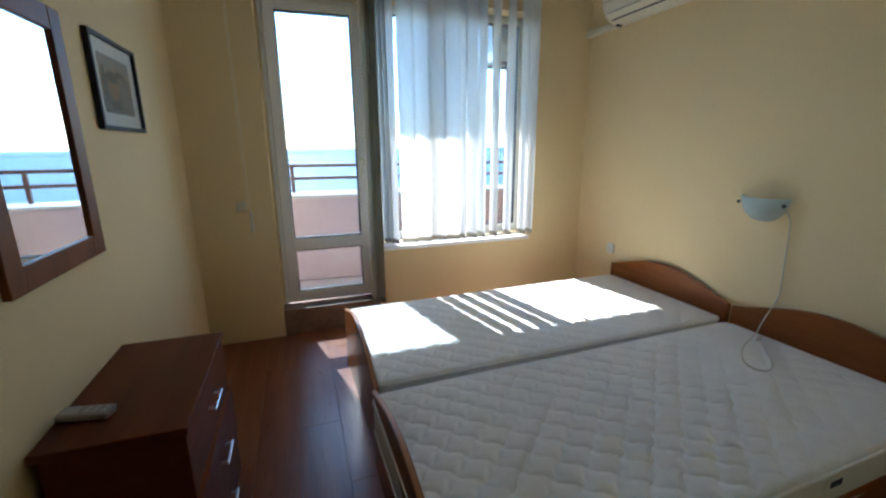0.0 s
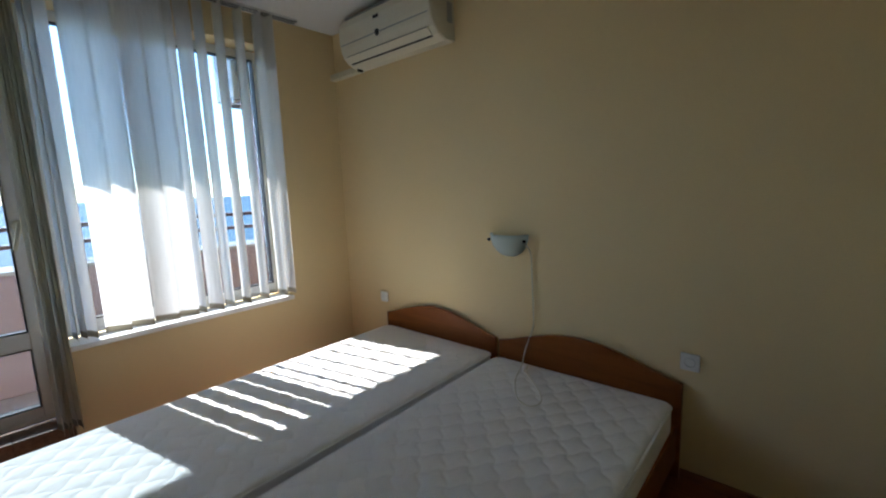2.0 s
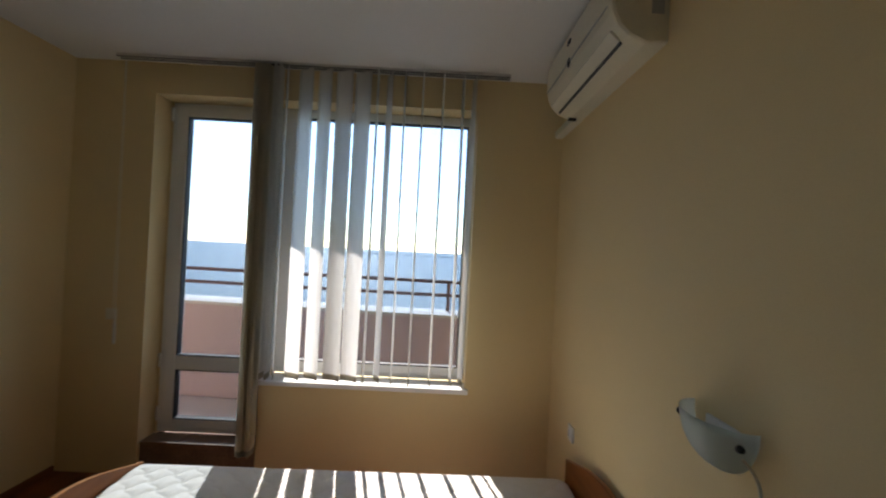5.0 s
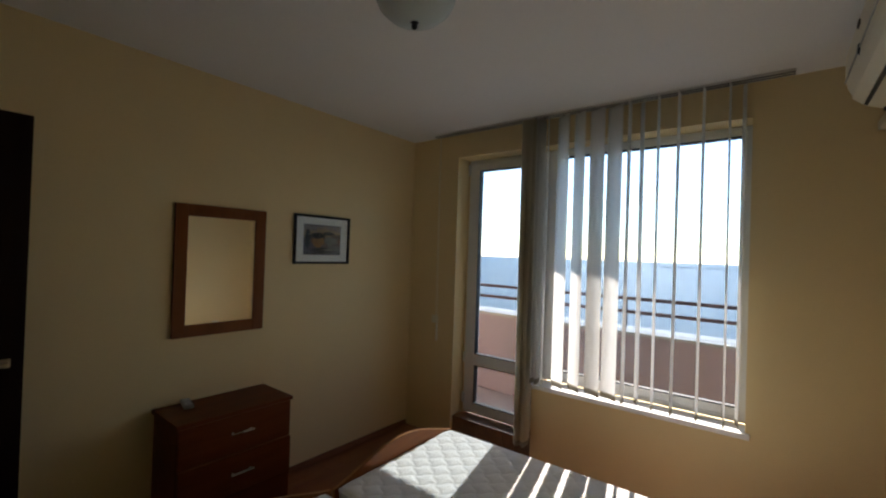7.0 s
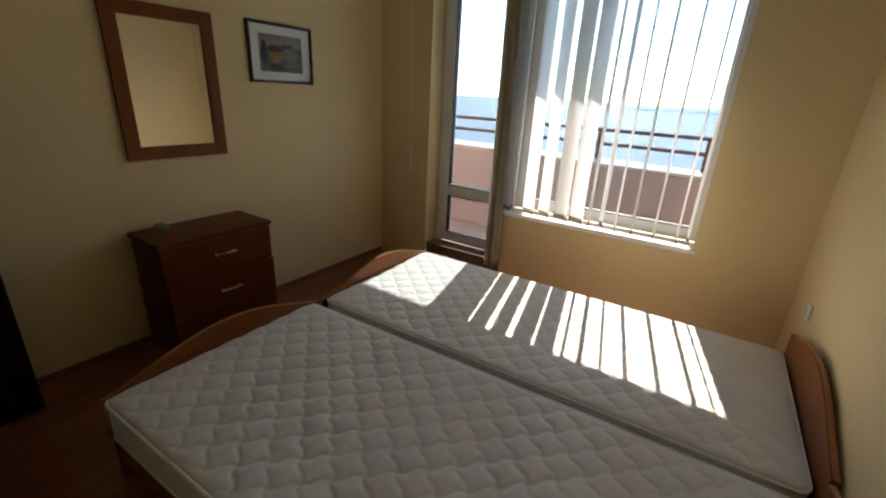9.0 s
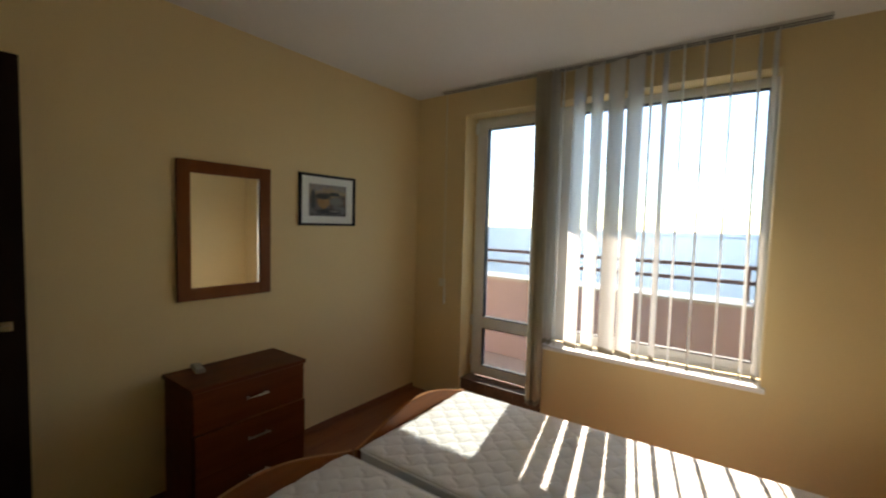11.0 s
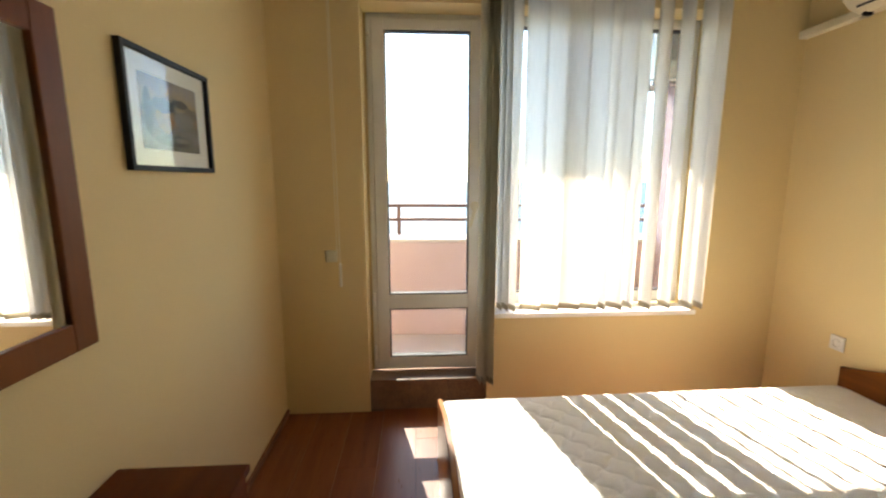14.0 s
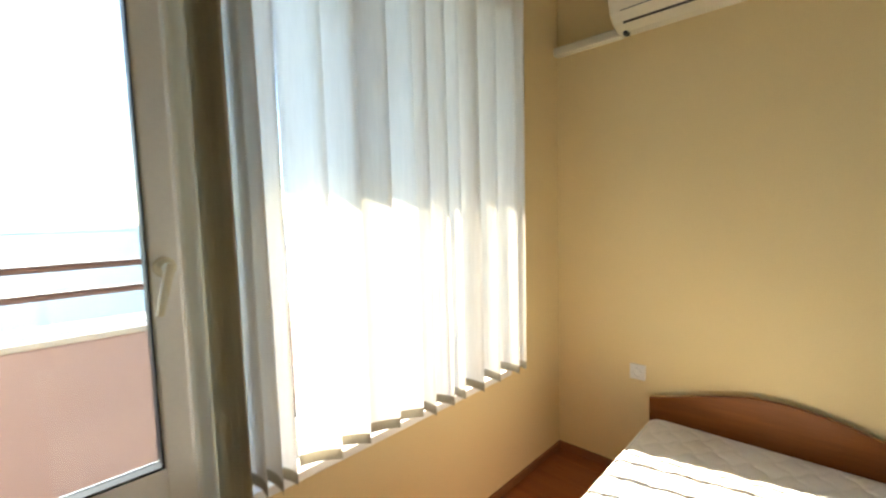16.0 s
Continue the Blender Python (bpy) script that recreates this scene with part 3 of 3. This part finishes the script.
for z0, z1, zh, ajar in ((0.045, 0.222, 0.125, 0.006), (0.226, 0.428, 0.332, 0.012), (0.432, 0.632, 0.541, 0.0)):
    d = finish("drawer", add_box(bmesh.new(), 0.30, 0.332, -CW / 2 + 0.004, CW / 2 - 0.004, z0, z1 - 0.001, 0.002), CHEST, False, chest, pose(ajar, 0, 0))
    # lighter strip that paints the light caught by the drawer's upper edge
    finish("edge_band", add_box(bmesh.new(), 0.3145, 0.3315, -CW / 2 + 0.006, CW / 2 - 0.006, z1 - 0.001, z1 + 0.0006), CHERRY, False, d)
    hb = bmesh.new()
    for s in (-1, 1):
        add_box(hb, 0.330, 0.352, 0.01 + s * 0.048 - 0.004, 0.01 + s * 0.048 + 0.004, zh - 0.004, zh + 0.004, 0.001)
    add_box(hb, 0.349, 0.358, 0.01 - 0.062, 0.01 + 0.062, zh - 0.005, zh + 0.005, 0.003)
    finish("handle", hb, STEEL, False, d)

remote = tagged(root("remote_control", 0.075, -1.855, 0.658, -12), "small white remote control lying on the chest", "remote control")
finish("case", add_box(bmesh.new(), -0.065, 0.065, -0.024, 0.024, 0.0, 0.022, 0.007, 3), REMOTE, False, remote)
finish("screen", add_box(bmesh.new(), -0.055, -0.015, -0.017, 0.017, 0.02, 0.0232, 0.001), GREY, False, remote)
kb = bmesh.new()
for i in range(3):
    for j in range(2):
        add_box(kb, 0.002 + i * 0.02, 0.014 + i * 0.02, -0.015 + j * 0.018, -0.003 + j * 0.018, 0.021, 0.0245, 0.001)
finish("buttons", kb, GREY, False, remote)

# ---- wall mirror ----
mir = tagged(root("wall_mirror", 0.003, -1.668, 1.39, -0.5), "rectangular wall mirror in a flat cherry frame", "mirror")
MW, MH, MF = 0.518, 0.742, 0.066
b = bmesh.new()
for s in (-1, 1):
    add_box(b, 0.002, 0.022, s * (MW / 2 - MF / 2) - MF / 2, s * (MW / 2 - MF / 2) + MF / 2, -MH / 2, MH / 2, 0.003)
    add_box(b, 0.002, 0.0217, -MW / 2 + MF, MW / 2 - MF, s * (MH / 2 - MF / 2) - MF / 2, s * (MH / 2 - MF / 2) + MF / 2, 0.003)
finish("frame", b, CHERRY_Z, False, mir)
finish("glass", add_box(bmesh.new(), 0.004, 0.012, -MW / 2 + MF - 0.004, MW / 2 - MF + 0.004, -MH / 2 + MF - 0.004, MH / 2 - MF + 0.004), MIRROR, False, mir)


# ---- framed print ----
def print_nodes(t, p):
    nn, ln = t.nodes.new, t.links.new
    co, sep, n1 = nn("ShaderNodeTexCoord"), nn("ShaderNodeSeparateXYZ"), nn("ShaderNodeTexNoise")
    ln(co.outputs["Object"], sep.inputs[0]), ln(co.outputs["Object"], n1.inputs["Vector"])
    n1.inputs["Scale"].default_value, n1.inputs["Detail"].default_value = 22, 8
    add = nn("ShaderNodeMath")
    add.operation = "MULTIPLY_ADD"
    add.inputs[1].default_value = 0.14
    ln(n1.outputs["Fac"], add.inputs[0]), ln(sep.outputs["Z"], add.inputs[2])
    ramp = nn("ShaderNodeValToRGB")
    r = ramp.color_ramp
    stops = ((0.0, (0.05, 0.045, 0.045)), (0.22, (0.15, 0.135, 0.13)), (0.36, (0.08, 0.05, 0.035)), (0.5, (0.22, 0.11, 0.05)), (0.6, (0.04, 0.035, 0.03)),
             (0.72, (0.36, 0.24, 0.12)), (1.0, (0.19, 0.19, 0.21)))
    while len(r.elements) < len(stops):
        r.elements.new(0.5)
    for e, (pos, c) in zip(r.elements, stops):
        e.position, e.color = pos, (*c, 1)
    rng = nn("ShaderNodeMapRange")
    rng.inputs["From Min"].default_value, rng.inputs["From Max"].default_value = -0.04, 0.18
    ln(add.outputs[0], rng.inputs["Value"]), ln(rng.outputs[0], ramp.inputs[0]), ln(ramp.outputs[0], p.inputs["Base Color"])
    p.inputs["Roughness"].default_value = 0.5


PRINT = plain("landscape_print", print_nodes)
PINE = surface("print_dark_green", (0.010, 0.011, 0.009), 0.6, 0.3, 30, 90, 0)
WARM = surface("print_ochre", (0.34, 0.17, 0.05), 0.6, 0.25, 30, 90, 0)
PALE = surface("print_pale", (0.17, 0.15, 0.13), 0.6, 0.15, 30, 90, 0)
pic = tagged(root("framed_picture", 0.0, -0.966, 1.60), "landscape print with white mat in a thin black frame", "picture")
PW, PH, PF = 0.472, 0.345, 0.016
b = bmesh.new()
for s in (-1, 1):
    add_box(b, 0.002, 0.022, s * (PW / 2 - PF / 2) - PF / 2, s * (PW / 2 - PF / 2) + PF / 2, -PH / 2, PH / 2, 0.002)
    add_box(b, 0.002, 0.0217, -PW / 2 + PF, PW / 2 - PF, s * (PH / 2 - PF / 2) - PF / 2, s * (PH / 2 - PF / 2) + PF / 2, 0.002)
finish("frame", b, BLACKWOOD, False, pic)
finish("mat", add_box(bmesh.new(), 0.003, 0.008, -PW / 2 + PF - 0.003, PW / 2 - PF + 0.003, -PH / 2 + PF - 0.003, PH / 2 - PF + 0.003), MATBOARD, False, pic)
finish("print", add_box(bmesh.new(), 0.008, 0.009, -0.158, 0.158, -0.107, 0.107), PRINT, False, pic)


def blot(cy, cz, ry, rz, mat, lift, seed, n=22):
    b = bmesh.new()
    b.faces.new([b.verts.new((lift, cy + ry * math.cos(k * math.tau / n) * (1 + 0.25 * noise.noise(Vector((k * 0.9, seed, 0)))),
                              cz + rz * math.sin(k * math.tau / n) * (1 + 0.4 * noise.noise(Vector((k * 0.7, 0, seed)))))) for k in range(n)])
    finish("painted_shape", b, mat, False, pic)


blot(-0.04, -0.01, 0.05, 0.045, WARM, 0.0094, 1), blot(-0.045, 0.028, 0.06, 0.022, PINE, 0.0097, 2), blot(0.05, 0.045, 0.05, 0.014, PINE, 0.0097, 3)
blot(0.07, -0.005, 0.06, 0.028, PALE, 0.0094, 4), blot(0.0, -0.075, 0.1, 0.02, PINE, 0.0097, 5), blot(0.05, -0.072, 0.045, 0.008, PALE, 0.01, 6)
blot(-0.125, 0.0, 0.022, 0.07, PINE, 0.0097, 8)
g = finish("glass", add_box(bmesh.new(), 0.0112, 0.0128, -PW / 2 + PF - 0.002, PW / 2 - PF + 0.002, -PH / 2 + PF - 0.002, PH / 2 - PF + 0.002), PICTURE_GLASS, False, pic)
g.visible_shadow = False

# ---- air conditioner and its pipe trunking ----
ac = tagged(root("air_conditioner", W, -0.775, 2.34), "ivory split air conditioner high on the wall", "air conditioner")
prof = [(0, -0.15), (-0.075, -0.155), (-0.135, -0.130), (-0.172, -0.095), (-0.192, -0.05), (-0.200, 0.0), (-0.200, 0.08), (-0.192, 0.118), (-0.165, 0.138), (-0.12, 0.145), (0, 0.145)]
b = bmesh.new()
ends = []
for y, k in ((-0.425, 0.93), (-0.418, 0.985), (-0.405, 1.0), (0.405, 1.0), (0.418, 0.985), (0.425, 0.93)):
    ends.append([b.verts.new((x * k, y, z * (k if z > 0 else 0.5 + k / 2))) for x, z in prof])
for i in range(len(ends) - 1):
    for k in range(len(prof)):
        q = (k + 1) % len(prof)
        b.faces.new((ends[i][k], ends[i][q], ends[i + 1][q], ends[i + 1][k]))
b.faces.new(ends[0][::-1]), b.faces.new(ends[-1])
bmesh.ops.recalc_face_normals(b, faces=b.faces[:])
finish("housing", b, PLASTIC, False, ac)
b = bmesh.new()
add_box(b, -0.2035, -0.199, -0.40, 0.40, -0.028, -0.024)
finish("panel_gap", b, GREY, False, ac)


def tilted(name, x, z, ang, half, thick, wide, mat, bevel=0.0):
    b = bmesh.new()
    add_box(b, -thick / 2, thick / 2, -wide / 2, wide / 2, -half, half, bevel)
    o = finish(name, b, mat, False, ac)
    o.data.transform(pose(x, 0, z, 0, ang, 0))


tilted("air_slot", -0.1560, -0.1170, -46.6, 0.031, 0.006, 0.745, BLACK)
tilted("louvre", -0.1612, -0.1140, -46.6, 0.0245, 0.010, 0.757, PLASTIC, 0.002)
finish("badge", add_box(bmesh.new(), -0.2045, -0.199, 0.012, 0.056, 0.058, 0.076, 0.001), BLACK, False, ac)
o = finish("sensor", lathe(bmesh.new(), [(0, 0.006), (0.017, 0.005), (0.021, 0.0)], 20), BLACK, True, ac)
o.data.transform(pose(-0.199, 0.03, -0.026, 0, -90, 0))
finish("drain_stub", add_box(bmesh.new(), -0.085, -0.045, 0.375, 0.395, -0.168, -0.150, 0.004), BLACK, False, ac)
finish("side_recess", add_box(bmesh.new(), -0.060, -0.018, -0.4275, -0.4235, -0.055, 0.055, 0.0015), GREY, False, ac)
b = bmesh.new()
for k in range(14):
    add_box(b, -0.17 + k * 0.0115, -0.164 + k * 0.0115, -0.38, 0.38, 0.140, 0.1475)
finish("top_grille", b, GREY, False, ac)
trunk = tagged(root("pipe_trunking", W, -0.18, 2.205), "ivory plastic pipe trunking below the air conditioner", "trunking")
finish("channel", add_box(bmesh.new(), -0.05, 0, -0.178, 0.179, -0.022, 0.022, 0.006), PLASTIC, False, trunk)

# ---- wall lamp over the beds, with its cord and switch loop ----
lamp = tagged(root("wall_lamp", W, -1.56, 1.03), "frosted glass wall lamp with a hanging white cord", "wall lamp")
b = bmesh.new()
n, m = 24, 10
rows = []
for i in range(m + 1):
    ph = math.pi / 2 * i / m
    row = []
    for k in range(n + 1):
        th = math.pi * k / n
        row.append(b.verts.new((-0.09 * math.sin(th) * math.cos(ph) - 0.003, 0.120 * math.cos(th) * math.cos(ph * 0.96), 0.052 - 0.13 * math.sin(ph))))
    rows.append(row)
for i in range(m):
    for k in range(n):
        b.faces.new((rows[i][k], rows[i][k + 1], rows[i + 1][k + 1], rows[i + 1][k]))
bmesh.ops.solidify(b, geom=b.faces[:], thickness=0.004)
finish("shade", b, FROST, True, lamp)
finish("back_plate", add_box(bmesh.new(), -0.012, -0.001, -0.06, 0.06, -0.03, 0.035, 0.004), WHITE, False, lamp)
b = bmesh.new()
rod(b, -0.05, -0.008, 0, 0.0, 0.018)
finish("lamp_holder", b, WHITE, True, lamp)
for s in (-1, 1):
    o = finish("screw_knob", lathe(bmesh.new(), [(0, 0.014), (0.006, 0.013), (0.009, 0.006), (0.009, 0.0), (0, 0)], 14), BLACK, True, lamp)
    o.data.transform(pose(-0.045, s * 0.112, 0.018, s * -90 if s > 0 else 90, 0, 0))
C = lambda x, y, z: (x - W, y + 1.56, z - 1.03)
tube("cord", [C(2.955, -1.685, 1.03), C(2.984, -1.70, 1.0), C(2.986, -1.704, 0.92), C(2.985, -1.708, 0.80), C(2.986, -1.712, 0.68), C(2.984, -1.715, 0.58), C(2.968, -1.712, 0.545),
              C(2.952, -1.69, 0.47), C(2.94, -1.675, 0.405), C(2.89, -1.70, 0.388), C(2.80, -1.735, 0.387), C(2.70, -1.77, 0.387), C(2.60, -1.83, 0.387), C(2.52, -1.90, 0.387),
              C(2.50, -1.975, 0.387), C(2.57, -1.995, 0.387), C(2.66, -1.93, 0.387), C(2.745, -1.835, 0.387), C(2.80, -1.775, 0.389)], 0.0036, CORD, lamp)
finish("cord_switch", add_box(bmesh.new(), -0.03, 0.03, -0.009, 0.009, -0.007, 0.007, 0.005, 3), CORD, False, lamp, pose(2.83 - W, -1.755 + 1.56, 0.389 - 1.03, 0, 0, 20))


# ---- sockets ----
def socket(y, z):
    r = tagged(root("wall_socket", W, y, z), "white round-pin wall socket on the cream wall", "socket", "wall sockets")
    finish("plate", add_box(bmesh.new(), -0.011, -0.0005, -0.038, 0.038, -0.039, 0.039, 0.004), WHITE, False, r)
    o = finish("insert", lathe(bmesh.new(), [(0, 0.001), (0.018, 0.001), (0.0195, 0.011), (0.0215, 0.0125), (0.023, 0.013), (0.0245, 0.0095)], 24), WHITE, True, r)
    o.data.transform(pose(-0.002, 0, 0, 0, -90, 0))
    o = finish("recess", lathe(bmesh.new(), [(0, 0.0022), (0.0182, 0.0022), (0.0190, 0.0112)], 24), SHADE_GREY, True, r)
    o.data.transform(pose(-0.002, 0, 0, 0, -90, 0))
    b = bmesh.new()
    for s in (-1, 1):
        rod(b, -0.0068, -0.0025, s * 0.0095, 0, 0.0042, 8)
    finish("pin_holes", b, BLACK, False, r)
    return r


socket(-0.435, 0.552)
copy_thing(scene.objects["wall_socket"], pose(W, -2.48, 0.556))

# ---- ceiling lamp ----
cl = tagged(root("ceiling_lamp", 1.50, -1.68, H), "frosted glass bowl ceiling lamp with a dark finial", "ceiling lamp")
finish("shade", lathe(bmesh.new(), [(0.006, -0.132), (0.05, -0.128), (0.10, -0.108), (0.135, -0.076), (0.15, -0.045), (0.152, -0.03), (0.147, -0.03), (0.14, -0.05), (0.05, -0.122)], 40), FROST, True, cl)
finish("ceiling_plate", lathe(bmesh.new(), [(0, 0), (0.06, 0), (0.06, -0.02), (0.012, -0.028), (0.008, -0.13), (0, -0.13)], 28), WHITE, True, cl)
finish("finial", lathe(bmesh.new(), [(0, -0.158), (0.008, -0.154), (0.012, -0.145), (0.008, -0.136), (0.016, -0.131), (0, -0.130)], 18), BLACK, True, cl)

# ---- open room door against the side wall ----
DH = 0.81
leaf = tagged(root("room_door", 0.165, D + 0.03, 0.005, -1.2), "dark wooden room door standing open along the wall", "door")
finish("leaf", add_box(bmesh.new(), 0.0, 0.04, 0.0, DH, 0.0, 2.025, 0.003), DOORWOOD, False, leaf)
for s, x in ((1, 0.04), (-1, 0.0)):
    b = bmesh.new()
    add_box(b, min(x, x + s * 0.008), max(x, x + s * 0.008), DH - 0.072, DH - 0.038, 1.025, 1.059, 0.003)
    add_box(b, min(x, x + s * 0.05), max(x, x + s * 0.05), DH - 0.064, DH - 0.046, 1.032, 1.05, 0.004)
    add_box(b, min(x + s * 0.036, x + s * 0.05), max(x + s * 0.036, x + s * 0.05), DH - 0.165, DH - 0.05, 1.036, 1.049, 0.005, 3)
    finish("handle", b, BRASS, False, leaf)

# ---- balcony ----
structure(box("balcony_floor", -3.5, 4.6, T, 1.7, -0.15, 0.08, TERRACE), "tiled floor slab of the balcony", "balcony floor")
structure(box("balcony_slab", -3.5, 4.6, T + 0.003, 1.335, 2.70, 2.86, CEIL), "white concrete slab of the balcony above", "slab")
bm = bmesh.new()
add_box(bm, -3.5, -0.2, 0.01, T, -0.1, 2.7)
add_box(bm, W + 0.2, 4.6, 0.01, T, -0.1, 2.7)
add_box(bm, -3.5, 4.6, 0.01, T, -18, -0.11)
add_box(bm, -0.2, W + 0.2, 0.005, T, H + 0.16, 2.9)
structure(finish("facade", bm, STUCCO), "salmon stucco outer wall of the building", "facade")
par = structure(root("parapet", 0, 1.33, 0.08, -3.8), "salmon stucco balcony parapet with pale cap", "parapet")
finish("parapet_wall", add_box(bmesh.new(), -3.4, 3.9, -0.20, 0.12, 0.0, 0.81, 0.01), STUCCO, False, par)
finish("cap", add_box(bmesh.new(), -3.4, 3.9, -0.215, 0.135, 0.811, 0.837, 0.006), CAP, False, par)
railing = tagged(root("balcony_railing", 0, 1.33, 0.917, -3.8), "brown steel railing with two bars on the parapet", "railing")
for x in (-2.03, -1.14, -0.25, 0.63, 1.51, 2.38, 3.26):
    finish("post", add_box(bmesh.new(), x - 0.016, x + 0.016, 0.03, 0.062, 0.0, 0.262, 0.003), RAIL, False, railing)
for z in (0.262, 0.14):
    b = bmesh.new()
    rod(b, -3.3, 3.8, 0.046, z, 0.017)
    finish("bar", b, RAIL, True, railing)

structure(box("balcony_partition", 2.76, 2.90, T + 0.004, 1.02, 0.084, 2.696, STUCCO), "salmon stucco partition wall at the balcony's end", "wall")
cond = tagged(root("outdoor_unit", 2.76, 0.86, 2.12), "white outdoor air conditioner unit on the balcony partition", "air conditioner")
finish("casing", add_box(bmesh.new(), -0.25, -0.001, -0.17, 0.17, 0.0, 0.46, 0.012), WHITE, False, cond)
o = finish("fan_grille", lathe(bmesh.new(), [(0, 0.006), (0.03, 0.008), (0.032, 0.003), (0.09, 0.006), (0.098, 0.009), (0.105, 0.0)], 28), GREY, True, cond)
o.data.transform(pose(-0.125, -0.17, 0.23, 90, 0, 0))
finish("side_vent", add_box(bmesh.new(), -0.254, -0.249, -0.09, 0.09, 0.10, 0.34, 0.002), GREY, False, cond)
for y in (-0.12, 0.12):
    finish("bracket", add_box(bmesh.new(), -0.24, -0.001, y - 0.012, y + 0.012, -0.03, -0.001, 0.002), STEEL, False, cond)

# ---- sea and distance ----
bm = bmesh.new()
bm.faces.new([bm.verts.new(p) for p in ((-4900, -60, -18), (4900, -60, -18), (4900, 4900, -18), (-4900, 4900, -18))])
structure(finish("water", bm, SEA), "pale blue sea reaching the horizon, glittering", "sea")
bm = bmesh.new()
n = 60
top, low = [], []
for k in range(n + 1):
    u = k / n
    x = -290 + 1300 * u
    hgt = 2.2 + 2.5 * abs(noise.noise(Vector((u * 23, 4, 0))))
    top.append(bm.verts.new((x, 1340, -18 + hgt * min(1, 20 * u + 0.2))))
    low.append(bm.verts.new((x, 1330, -19)))
for k in range(n):
    bm.faces.new((low[k], low[k + 1], top[k + 1], top[k]))
structure(finish("backdrop", bm, LAND), "thin hazy strip of land on the horizon", "far land")

# ---- tiles of the step ----
tw = (SX - OX0) / 3
for k in range(3):
    x0, x1 = OX0 + k * tw + 0.0015, OX0 + (k + 1) * tw - 0.0015
    finish("tile", add_box(bmesh.new(), x0, x1, 0.022, 0.03, 0.0, STEP - 0.002, 0.001, 1), STONE, False, step)
    finish("tile", add_box(bmesh.new(), x0, x1, 0.016, FY + 0.002, STEP - 0.014, STEP, 0.0015, 1), STONE, False, step)

# ---- floor planks ----
PLW, PLL = 0.193, 1.285
made = {}
for i in range(16):
    x0 = i * PLW
    x1 = min(W, x0 + PLW)
    off = (0.0, 0.43, 0.86, 0.21, 0.64)[i % 5]
    y = D - 0.15 - off
    while y < 0:
        a, c = max(y, D - 0.15), min(y + PLL, 0.02 if OX0 - 0.1 < x0 < SX else 0.0)
        if c - a > 0.02:
            key = (round(x1 - x0, 3), round(c - a, 3))
            if key not in made:
                pb = add_box(bmesh.new(), 0.0006, x1 - x0 - 0.0006, 0.0006, c - a - 0.0006, -0.008, 0, 0.0008, 1)
                o = finish("plank", pb, FLOOR, False, floor)
                made[key] = o.data
            else:
                o = new("plank", made[key])
                o.parent = floor
            o.matrix_basis = pose(x0, a, 0)
        y += PLL
